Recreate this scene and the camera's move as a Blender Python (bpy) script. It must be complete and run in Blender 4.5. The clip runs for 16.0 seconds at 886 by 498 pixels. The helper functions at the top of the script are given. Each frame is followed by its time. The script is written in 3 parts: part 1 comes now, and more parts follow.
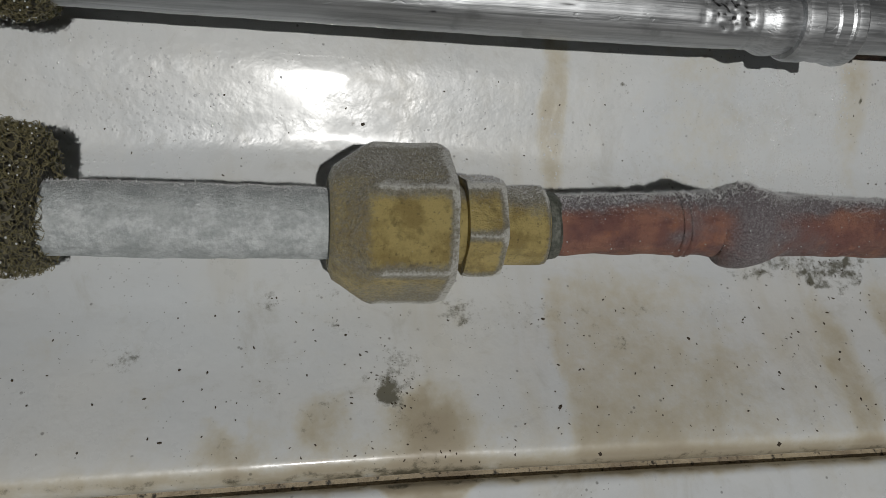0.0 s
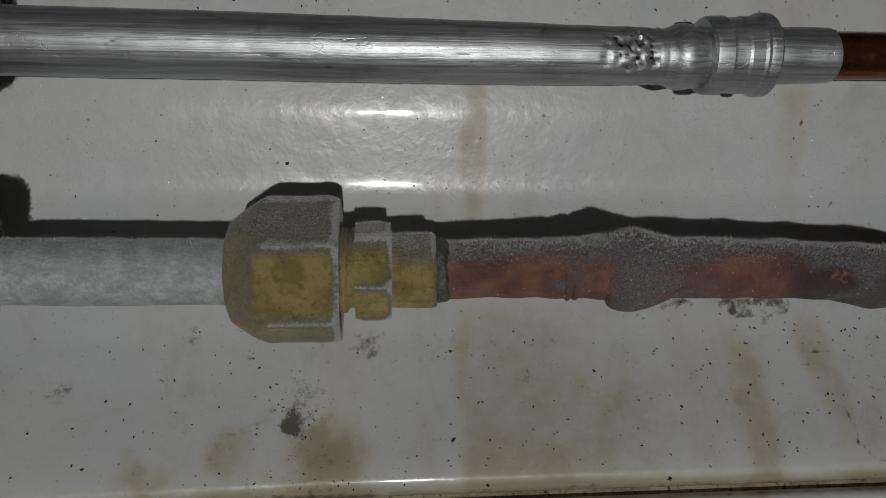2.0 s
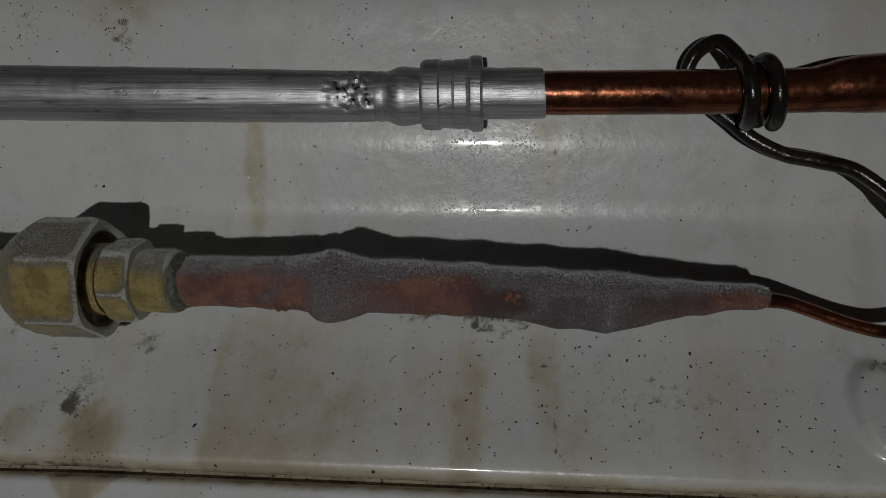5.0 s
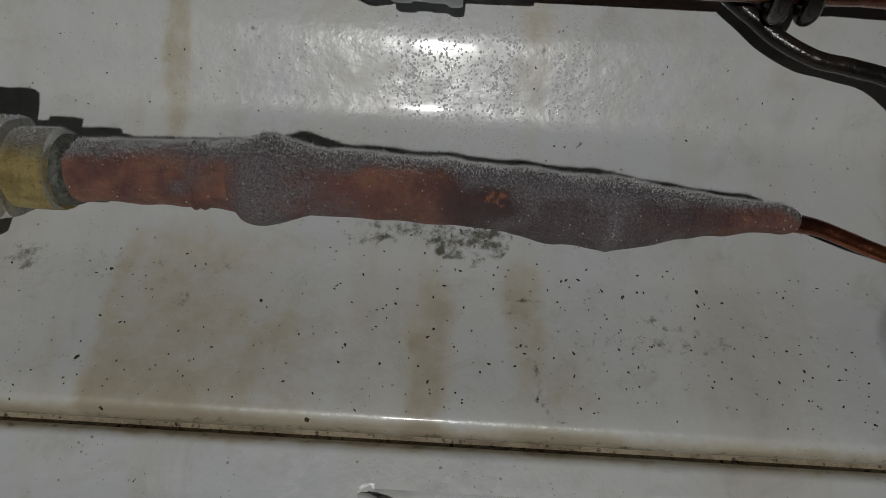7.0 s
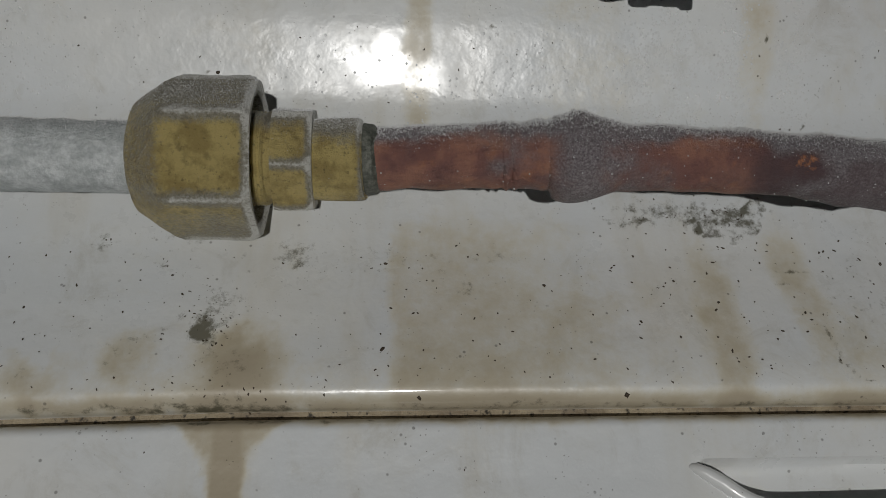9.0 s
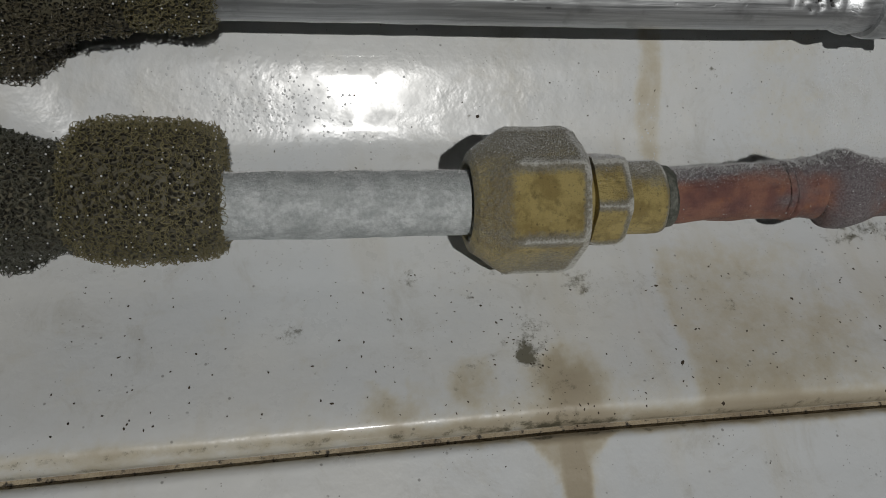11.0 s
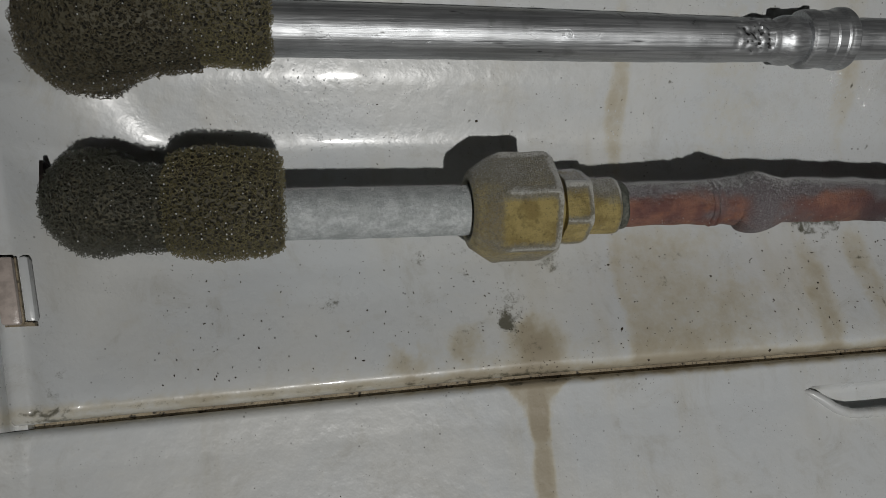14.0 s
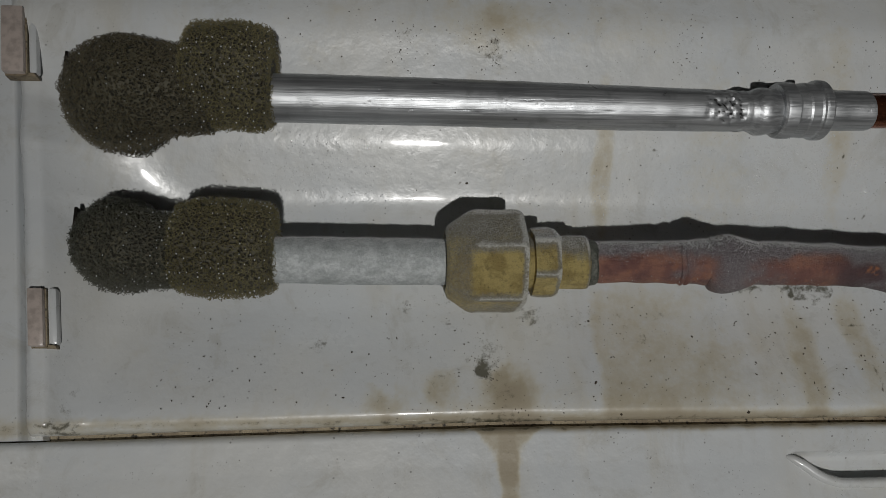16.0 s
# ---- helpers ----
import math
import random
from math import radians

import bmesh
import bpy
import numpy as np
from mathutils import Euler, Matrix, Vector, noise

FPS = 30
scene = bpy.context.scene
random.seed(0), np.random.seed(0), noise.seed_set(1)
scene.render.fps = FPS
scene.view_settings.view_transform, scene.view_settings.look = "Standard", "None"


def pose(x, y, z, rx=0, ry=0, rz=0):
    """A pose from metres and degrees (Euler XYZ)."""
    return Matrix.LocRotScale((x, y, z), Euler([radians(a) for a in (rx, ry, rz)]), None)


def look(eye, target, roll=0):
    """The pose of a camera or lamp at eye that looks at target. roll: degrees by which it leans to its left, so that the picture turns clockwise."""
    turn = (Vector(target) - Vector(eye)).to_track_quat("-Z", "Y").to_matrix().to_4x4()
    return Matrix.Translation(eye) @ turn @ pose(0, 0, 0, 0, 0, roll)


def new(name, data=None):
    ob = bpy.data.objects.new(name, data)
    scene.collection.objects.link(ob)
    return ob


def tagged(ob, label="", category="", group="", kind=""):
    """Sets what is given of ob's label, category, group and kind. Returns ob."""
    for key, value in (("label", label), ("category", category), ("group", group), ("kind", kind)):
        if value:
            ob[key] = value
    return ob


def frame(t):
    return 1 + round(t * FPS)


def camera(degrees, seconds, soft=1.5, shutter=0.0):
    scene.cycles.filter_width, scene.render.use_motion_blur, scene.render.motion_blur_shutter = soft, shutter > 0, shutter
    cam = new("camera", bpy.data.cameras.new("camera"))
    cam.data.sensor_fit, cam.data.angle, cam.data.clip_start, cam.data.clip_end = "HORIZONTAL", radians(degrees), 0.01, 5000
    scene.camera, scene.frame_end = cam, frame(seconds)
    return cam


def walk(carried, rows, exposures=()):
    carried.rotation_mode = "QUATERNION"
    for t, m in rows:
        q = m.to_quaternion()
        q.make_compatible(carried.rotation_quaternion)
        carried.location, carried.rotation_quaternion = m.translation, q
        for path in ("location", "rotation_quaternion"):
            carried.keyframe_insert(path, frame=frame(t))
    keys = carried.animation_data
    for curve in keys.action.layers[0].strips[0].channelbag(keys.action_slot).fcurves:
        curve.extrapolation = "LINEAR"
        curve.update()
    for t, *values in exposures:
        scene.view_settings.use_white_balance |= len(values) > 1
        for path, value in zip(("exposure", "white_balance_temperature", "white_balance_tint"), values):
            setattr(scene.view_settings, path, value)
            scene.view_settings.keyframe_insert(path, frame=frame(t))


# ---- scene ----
# All places below are in millimetres; Z0 lifts them to their height in the cabinet.
MM, Z0 = 0.001, 0.3
cam = camera(60.07, 16.0, soft=0.6)
# t, x, y, z, rx, ry, rz
PATH = [
    (0.0, -0.00, -0.00, 0.00, 108.966, 3.487, -10.937),
    (0.5, -0.59, -1.08, 1.38, 109.033, 3.402, -11.143),
    (1.0, 3.09, -4.60, 6.10, 108.837, 3.368, -10.777),
    (1.5, 16.31, -11.61, 11.35, 105.680, 3.004, -7.749),
    (2.0, 29.60, -15.79, 12.35, 104.988, 1.678, -4.782),
    (2.5, 49.52, -18.45, 14.64, 105.297, 0.949, -2.417),
    (3.0, 66.54, -24.79, 14.77, 105.099, -0.224, -0.023),
    (3.5, 81.24, -33.77, 14.52, 105.031, -1.355, 3.070),
    (4.0, 91.96, -34.87, 8.88, 104.310, -2.979, 4.530),
    (4.2, 95.20, -36.00, 12.36, 104.745, -2.281, 4.668),
    (6.3, 108.58, -24.01, 9.67, 104.080, -3.351, 2.405),
    (6.5, 105.91, -16.79, 5.77, 105.203, -3.451, 1.275),
    (7.0, 98.44, -2.09, -0.18, 106.726, -3.328, -0.868),
    (7.5, 93.11, 4.39, -3.89, 108.999, -2.735, -1.954),
    (8.0, 82.71, 6.60, -7.72, 110.884, -1.228, -2.923),
    (8.5, 63.49, 6.80, -7.82, 110.747, 0.454, -3.927),
    (9.0, 42.58, 3.70, -13.50, 111.306, 1.331, -4.292),
    (9.5, 28.63, 4.53, -13.90, 110.953, 2.614, -5.272),
    (10.0, 8.92, 1.86, -12.47, 110.546, 3.508, -7.036),
    (10.2, 4.52, 0.20, -11.72, 110.764, 3.897, -7.308),
    (12.3, -51.13, -18.45, 3.50, 106.269, 7.389, -11.727),
    (12.5, -50.22, -21.46, 7.34, 104.882, 7.380, -12.335),
    (13.0, -42.47, -30.84, 14.57, 103.185, 6.916, -11.180),
    (13.5, -38.14, -42.90, 14.04, 100.804, 6.033, -9.836),
    (14.0, -32.61, -49.81, 11.43, 97.942, 4.079, -11.038),
    (14.5, -24.29, -58.49, 9.19, 97.494, 3.312, -9.114),
    (15.0, -15.33, -63.37, 6.19, 99.452, 2.230, -7.260),
    (15.5, -9.71, -64.08, 2.99, 102.191, 1.420, -5.693),
    (16.0, -8.46, -65.36, 0.96, 104.261, 0.842, -4.396),
]
EXPOSURES = [(0.0, -0.32), (0.5, -0.6), (1.5, -0.85), (2.5, -1.2), (3.5, -1.45), (4.2, -1.4), (6.3, -1.5), (7.0, -0.95), (8.0, -0.6), (10.0, -0.5), (12.5, -0.48), (14.0, -0.62), (16.0, -0.7)]
walk(cam, [(t, pose(x * MM, y * MM, Z0 + z * MM, rx, ry, rz)) for t, x, y, z, rx, ry, rz in PATH], EXPOSURES)

# ---- light: one small torch, in an otherwise dark cabinet ----
LAMP = (62.0, -980.0, -470.0)
lamp_data = bpy.data.lights.new("torch_light", "SPOT")
lamp_data.spot_size, lamp_data.spot_blend, lamp_data.shadow_soft_size, lamp_data.energy = radians(28), 1.0, 0.011, 44.0
lamp_data.color = (1.0, 0.985, 0.955)
lamp = new("torch_light", lamp_data)
lamp.matrix_world = look(Vector(LAMP) * MM + Vector((0, 0, Z0)), Vector((48, 120, 0)) * MM + Vector((0, 0, Z0)))
world = bpy.data.worlds.new("cabinet_dark")
world.use_nodes = True
world.node_tree.nodes["Background"].inputs[0].default_value = (0.55, 0.6, 0.7, 1)
world.node_tree.nodes["Background"].inputs[1].default_value = 0.02
scene.world = world


# ---- materials ----
class Mat:
    """A node material with short helpers."""

    def __init__(self, name):
        self.m = bpy.data.materials.new(name)
        self.m.use_nodes = True
        self.t = self.m.node_tree
        self.b = self.t.nodes["Principled BSDF"]
        co = self.t.nodes.new("ShaderNodeTexCoord")
        self.co = co.outputs["Object"]

    def put(self, key, v):
        if hasattr(v, "links"):
            self.t.links.new(v, self.b.inputs[key])
        elif isinstance(v, tuple):
            self.b.inputs[key].default_value = (*v, 1)
        else:
            self.b.inputs[key].default_value = v

    def scaled(self, s):
        n = self.t.nodes.new("ShaderNodeMapping")
        n.inputs["Scale"].default_value = s
        self.t.links.new(self.co, n.inputs["Vector"])
        return n.outputs[0]

    def noise(self, scale, detail=4, rough=0.55, vec=None, dist=0.0):
        n = self.t.nodes.new("ShaderNodeTexNoise")
        n.inputs["Scale"].default_value, n.inputs["Detail"].default_value = scale, detail
        n.inputs["Roughness"].default_value, n.inputs["Distortion"].default_value = rough, dist
        self.t.links.new(vec or self.co, n.inputs["Vector"])
        return n.outputs[0]

    def cells(self, scale, feature="F1", vec=None):
        n = self.t.nodes.new("ShaderNodeTexVoronoi")
        n.feature = feature
        n.inputs["Scale"].default_value = scale
        self.t.links.new(vec or self.co, n.inputs["Vector"])
        return n.outputs["Distance"]

    def ramp(self, v, a, b, lo=0.0, hi=1.0):
        n = self.t.nodes.new("ShaderNodeMapRange")
        for i, x in enumerate((a, b, lo, hi)):
            n.inputs[i + 1].default_value = x
        n.interpolation_type = "SMOOTHSTEP"
        self.t.links.new(v, n.inputs[0])
        return n.outputs[0]

    def math(self, op, a, b=None):
        n = self.t.nodes.new("ShaderNodeMath")
        n.operation = op
        for i, v in enumerate((a, b)):
            if v is None:
                continue
            if hasattr(v, "links"):
                self.t.links.new(v, n.inputs[i])
            else:
                n.inputs[i].default_value = v
        return n.outputs[0]

    def mix(self, f, a, b):
        n = self.t.nodes.new("ShaderNodeMix")
        n.data_type = "RGBA"
        for i, v in ((0, f), (6, a), (7, b)):
            if hasattr(v, "links"):
                self.t.links.new(v, n.inputs[i])
            elif isinstance(v, tuple):
                n.inputs[i].default_value = (*v, 1)
            else:
                n.inputs[i].default_value = v
        return n.outputs[2]

    def attr(self, name):
        n = self.t.nodes.new("ShaderNodeAttribute")
        n.attribute_name = name
        return n.outputs["Fac"]

    def bump(self, h, dist, strength=1.0):
        n = self.t.nodes.new("ShaderNodeBump")
        n.inputs["Distance"].default_value, n.inputs["Strength"].default_value = dist, strength
        self.t.links.new(h, n.inputs["Height"])
        self.t.links.new(n.outputs[0], self.b.inputs["Normal"])
        return n


def mat_liner():
    m = Mat("stained_white_plastic")
    fine, mid, big = m.noise(900, 5), m.noise(170, 5, 0.62), m.noise(28, 4)
    col = m.mix(m.ramp(big, 0.35, 0.7), (0.60, 0.625, 0.64), (0.64, 0.648, 0.635))
    streak = m.noise(55, 5, 0.62, m.scaled((1.0, 1.0, 0.10)))
    smudge = m.ramp(m.noise(90, 7, 0.75, None, 0.6), 0.50, 0.74)
    col = m.mix(m.math("MULTIPLY", m.ramp(streak, 0.5, 0.72), 0.4), col, (0.50, 0.46, 0.36))
    col = m.mix(m.math("MULTIPLY", smudge, 0.42), col, (0.40, 0.385, 0.33))
    rust = m.math("ADD", m.attr("rust"), m.math("ADD", m.math("MULTIPLY", m.math("SUBTRACT", mid, 0.5), 0.45), m.math("MULTIPLY", m.math("SUBTRACT", m.noise(480, 5, 0.7), 0.5), 0.45)))
    rust = m.ramp(rust, 0.04, 0.62)
    col = m.mix(m.math("MULTIPLY", rust, 0.85), col, m.mix(m.ramp(m.math("ADD", m.attr("rust"), m.math("MULTIPLY", mid, 0.3)), 0.35, 0.95), (0.545, 0.50, 0.375), (0.34, 0.28, 0.18)))
    grit = m.math("ADD", m.math("MULTIPLY", m.noise(620, 6, 0.72), 0.85), m.math("MULTIPLY", mid, 0.35))
    grime_and_shade = m.ramp(m.math("ADD", m.math("MULTIPLY", m.attr("grime_and_shade"), 0.55), grit), 0.82, 1.06)
    col = m.mix(m.math("MULTIPLY", grime_and_shade, 0.9), col, (0.085, 0.080, 0.052))
    speck = m.ramp(m.cells(520), 0.17, 0.07)
    keep = m.ramp(m.noise(260, 3), 0.56, 0.62)
    col = m.mix(m.math("MULTIPLY", m.math("MULTIPLY", speck, keep), 0.55), col, (0.05, 0.045, 0.035))
    dust = m.math("MULTIPLY", m.ramp(m.cells(1150), 0.16, 0.08), m.ramp(m.noise(150, 4, 0.7), 0.52, 0.60))
    col = m.mix(m.math("MULTIPLY", dust, 0.6), col, (0.09, 0.08, 0.06))
    m.put("Base Color", col)
    m.put("Roughness", m.ramp(m.math("ADD", mid, m.math("MULTIPLY", rust, 0.2)), 0.3, 0.8, 0.26, 0.44))
    m.put("Coat Weight", 0.7)
    m.put("Coat Roughness", m.ramp(m.noise(120, 4), 0.35, 0.65, 0.03, 0.12))
    m.bump(m.math("ADD", m.math("MULTIPLY", m.noise(260, 3), 0.8), m.math("MULTIPLY", fine, 0.14)), 0.00035, 0.55)
    return m.m


def mat_plain_wall():
    m = Mat("cabinet_white_plastic")
    m.put("Base Color", m.mix(m.noise(12), (0.34, 0.35, 0.36), (0.42, 0.42, 0.41)))
    m.put("Roughness", 0.5)
    m.bump(m.noise(120), 0.0004, 0.4)
    return m.m


def mat_clip():
    m = Mat("beige_pink_tape")
    m.put("Base Color", m.mix(m.ramp(m.noise(500, 5), 0.4, 0.7), (0.50, 0.43, 0.39), (0.36, 0.31, 0.28)))
    m.put("Roughness", 0.3)
    m.bump(m.noise(700, 4), 0.0004, 0.32)
    return m.m


def mat_aluminium(frosted):
    m = Mat("frosted_aluminium" if frosted else "drawn_aluminium")
    along = m.noise(1700, 5, 0.65, m.scaled((0.02, 1, 1)))
    dull = m.noise(220, 5, 0.6)
    if frosted:
        white = m.ramp(m.math("ADD", m.math("MULTIPLY", m.noise(420, 6, 0.72, m.scaled((0.7, 1, 1))), 0.6), m.math("MULTIPLY", m.noise(1500, 5, 0.72), 0.4)), 0.36, 0.62)
        patch = m.ramp(dull, 0.40, 0.60)
        col = m.mix(white, (0.38, 0.41, 0.42), (0.69, 0.72, 0.725))
        m.put("Base Color", m.mix(m.math("MULTIPLY", patch, 0.4), col, (0.36, 0.39, 0.39)))
        m.put("Metallic", 0.25)
        m.put("Roughness", m.ramp(dull, 0.3, 0.7, 0.38, 0.62))
        m.bump(m.math("ADD", m.noise(1600, 5, 0.7), m.math("MULTIPLY", dull, 0.6)), 0.0006, 0.7)
    else:
        col = m.mix(m.ramp(along, 0.35, 0.65), (0.42, 0.435, 0.45), (0.60, 0.615, 0.63))
        m.put("Base Color", m.mix(m.ramp(m.attr("pit"), 0.1, 0.35), m.mix(m.ramp(m.noise(150, 5), 0.55, 0.75), col, (0.36, 0.37, 0.38)), (0.05, 0.05, 0.05)))
        m.put("Metallic", 0.8)
        m.put("Roughness", m.ramp(m.math("ADD", along, m.math("MULTIPLY", dull, 0.4)), 0.4, 0.9, 0.32, 0.52))
        scr = m.ramp(m.noise(420, 3, 0.5, m.scaled((0.6, 1, 1)), 1.5), 0.62, 0.70)
        m.bump(m.math("ADD", m.math("MULTIPLY", along, 0.7), m.math("ADD", m.math("MULTIPLY", m.noise(240, 3), 0.3), m.math("MULTIPLY", scr, -0.2))), 0.0004, 0.32)
    return m.m


def mat_brass():
    m = Mat("frosted_brass")
    patch, fine = m.noise(210, 6, 0.66), m.noise(1900, 5, 0.7)
    col = m.mix(m.ramp(patch, 0.40, 0.60), (0.60, 0.485, 0.20), (0.39, 0.30, 0.115))
    rime = m.math("ADD", m.math("MULTIPLY", fine, 0.55), m.math("MULTIPLY", m.attr("frost"), 0.62))
    rime = m.math("ADD", rime, m.math("MULTIPLY", m.noise(90, 3), 0.3))
    col = m.mix(m.math("MULTIPLY", m.ramp(rime, 0.50, 0.84), 0.88), col, m.mix(m.ramp(m.noise(2600, 4, 0.7), 0.3, 0.7), (0.21, 0.203, 0.165), (0.43, 0.42, 0.375)))
    col = m.mix(m.math("MULTIPLY", m.ramp(rime, 0.86, 1.06), 0.9), col, (0.78, 0.78, 0.74))
    m.put("Base Color", m.mix(m.math("MULTIPLY", m.ramp(m.noise(480, 4), 0.58, 0.74), 0.42), m.mix(m.math("MULTIPLY", m.ramp(m.noise(1300, 4, 0.7), 0.55, 0.70), 0.55), col, (0.10, 0.08, 0.04)), (0.11, 0.085, 0.035)))
    m.put("Metallic", 0.3)
    m.put("Roughness", m.ramp(fine, 0.3, 0.7, 0.34, 0.6))
    m.bump(m.math("ADD", fine, m.math("MULTIPLY", patch, 0.8)), 0.0009, 0.9)
    return m.m


def mat_ring():
    m = Mat("dark_solder")
    m.put("Base Color", m.mix(m.ramp(m.noise(900, 5, 0.7), 0.35, 0.7), (0.045, 0.05, 0.04), (0.16, 0.165, 0.14)))
    m.put("Roughness", 0.6)
    m.bump(m.noise(1500, 5), 0.0006, 0.7)
    return m.m


def mat_copper_frost():
    m = Mat("frosted_copper")
    patch, fine = m.noise(110, 5, 0.62), m.noise(1300, 5, 0.7)
    col = m.mix(m.ramp(patch, 0.36, 0.58), (0.34, 0.165, 0.115), (0.20, 0.095, 0.08))
    col = m.mix(m.math("MULTIPLY", m.ramp(m.noise(300, 4), 0.56, 0.72), 0.35), col, (0.50, 0.21, 0.085))
    col = m.mix(m.math("MULTIPLY", m.ramp(m.noise(430, 5, 0.7), 0.5, 0.68), 0.55), col, (0.12, 0.055, 0.055))
    col = m.mix(m.math("MULTIPLY", m.ramp(m.math("ADD", m.attr("tarnish"), m.math("MULTIPLY", m.noise(240, 4), 0.5)), 0.45, 1.05), 0.85), col, (0.065, 0.045, 0.052))
    col = m.mix(m.ramp(m.math("ADD", m.attr("bare"), m.math("MULTIPLY", m.noise(650, 5, 0.75), 1.3)), 1.10, 1.34), col, (0.42, 0.175, 0.08))
    rime = m.math("ADD", m.math("MULTIPLY", m.attr("frost"), 1.5), m.math("MULTIPLY", m.noise(2400, 4, 0.7), 0.4))
    rime = m.math("ADD", rime, m.math("MULTIPLY", patch, 0.5))
    col = m.mix(m.math("MULTIPLY", m.ramp(rime, 0.5, 1.25), 0.93), col, m.mix(m.ramp(m.noise(3000, 5, 0.75), 0.36, 0.68), (0.11, 0.095, 0.105), (0.31, 0.295, 0.305)))
    m.put("Base Color", col)
    m.put("Metallic", 0.15)
    m.put("Roughness", m.ramp(fine, 0.3, 0.7, 0.34, 0.62))
    m.bump(m.math("ADD", fine, m.math("MULTIPLY", m.noise(330, 4), 0.8)), 0.0008, 0.85)
    return m.m


def mat_copper():
    m = Mat("tarnished_copper")
    along = m.noise(500, 4, 0.6, m.scaled((0.05, 1, 1)))
    col = m.mix(m.ramp(along, 0.35, 0.65), (0.30, 0.105, 0.05), (0.17, 0.06, 0.035))
    m.put("Base Color", m.mix(m.ramp(m.noise(140, 5), 0.5, 0.72), col, (0.10, 0.042, 0.028)))
    m.put("Metallic", 0.85)
    m.put("Roughness", m.ramp(m.noise(700, 4), 0.3, 0.7, 0.17, 0.32))
    m.bump(m.noise(900, 4), 0.00012, 0.4)
    return m.m


def mat_black_tube():
    m = Mat("dark_capillary_tube")
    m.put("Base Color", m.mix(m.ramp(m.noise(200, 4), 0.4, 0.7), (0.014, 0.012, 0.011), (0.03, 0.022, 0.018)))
    m.put("Roughness", m.ramp(m.noise(600, 3), 0.3, 0.7, 0.14, 0.3))
    m.bump(m.noise(700, 4), 0.0003, 0.5)
    return m.m


def mat_foam(name, dark, light):
    m = Mat(name)
    m.put("Base Color", m.mix(m.ramp(m.noise(45, 3), 0.35, 0.65), dark, light))
    m.put("Roughness", 0.24)
    m.put("Coat Weight", 0.4)
    return m.m


def mat_foam_core():
    m = Mat("foam_core")
    pit = m.ramp(m.cells(1500), 0.15, 0.6)
    m.put("Base Color", m.mix(pit, (0.03, 0.028, 0.018), (0.085, 0.078, 0.05)))
    m.put("Roughness", 0.7)
    m.bump(pit, 0.0012, 1.0)
    return m.m


def mat_frost():
    m = Mat("frost_needles")
    m.put("Base Color", m.mix(m.noise(500), (0.52, 0.53, 0.54), (0.68, 0.68, 0.68)))
    m.put("Roughness", 0.35)
    m.put("Subsurface Weight", 0.0)
    return m.m


def mat_water():
    m = Mat("water_drop")
    m.put("Base Color", m.mix(m.noise(300), (0.60, 0.62, 0.63), (0.66, 0.67, 0.67)))
    m.put("Specular IOR Level", 1.0)
    m.put("Roughness", m.ramp(m.noise(900), 0.3, 0.7, 0.03, 0.10))
    return m.m


def mat_dirt():
    m = Mat("dark_dirt_bits")
    m.put("Base Color", m.mix(m.noise(800), (0.022, 0.018, 0.013), (0.085, 0.06, 0.036)))
    m.put("Roughness", 0.7)
    return m.m


def mat_groove():
    m = Mat("groove_grime_clip_shade")
    col = m.mix(m.ramp(m.noise(160, 5), 0.35, 0.65), (0.30, 0.25, 0.17), (0.19, 0.15, 0.10))
    m.put("Base Color", m.mix(m.ramp(m.noise(900, 4), 0.55, 0.7), col, (0.03, 0.025, 0.018)))
    m.put("Roughness", 0.65)
    m.bump(m.noise(700, 5), 0.0008, 0.8)
    return m.m


GROOVE = mat_groove()
LINER, PLAIN, CLIP = mat_liner(), mat_plain_wall(), mat_clip()
RING = mat_ring()
ALU, ALU_FROST, BRASS, COPPER_FROST = mat_aluminium(False), mat_aluminium(True), mat_brass(), mat_copper_frost()
COPPER, BLACK, FOAM_CORE = mat_copper(), mat_black_tube(), mat_foam_core()
FOAM_STRAND = mat_foam("foam_strand_olive", (0.13, 0.115, 0.062), (0.22, 0.195, 0.105))
FOAM_STRAND_WRAP = mat_foam("foam_strand_brown", (0.095, 0.083, 0.055), (0.15, 0.132, 0.085))
FOAM_STRAND_DARK = mat_foam("foam_strand_green_grey", (0.065, 0.068, 0.05), (0.12, 0.12, 0.095))
FROST, WATER, DIRT = mat_frost(), mat_water(), mat_dirt()


# ---- building helpers ----
def thing(name, x, y, z):
    ob = new(name)
    ob.empty_display_size = 0.01
    ob.location = (x * MM, y * MM, Z0 + z * MM)
    return ob


def raw_part(name, verts, faces, material, parent=None, label="", smooth=True, attrs=None, sharp=None):
    """One mesh object from arrays in millimetres, under its thing."""
    chain, base = parent, Vector((0, 0, 0))
    while chain:
        base += chain.location
        chain = chain.parent
    v = np.asarray(verts, float) * MM + np.array((0, 0, Z0)) - np.array(base)
    me = bpy.data.meshes.new(name)
    me.from_pydata(v.tolist(), [], [list(map(int, f)) for f in faces])
    me.materials.append(material)
    if smooth:
        me.polygons.foreach_set("use_smooth", [True] * len(me.polygons))
        if sharp:
            me.set_sharp_from_angle(angle=radians(sharp))
    for key, vals in (attrs or {}).items():
        me.attributes.new(key, "FLOAT", "POINT").data.foreach_set("value", np.asarray(vals, np.float32))
    me.update()
    ob = new(name, me)
    ob.parent = parent
    if label:
        tagged(ob, label)
    return ob


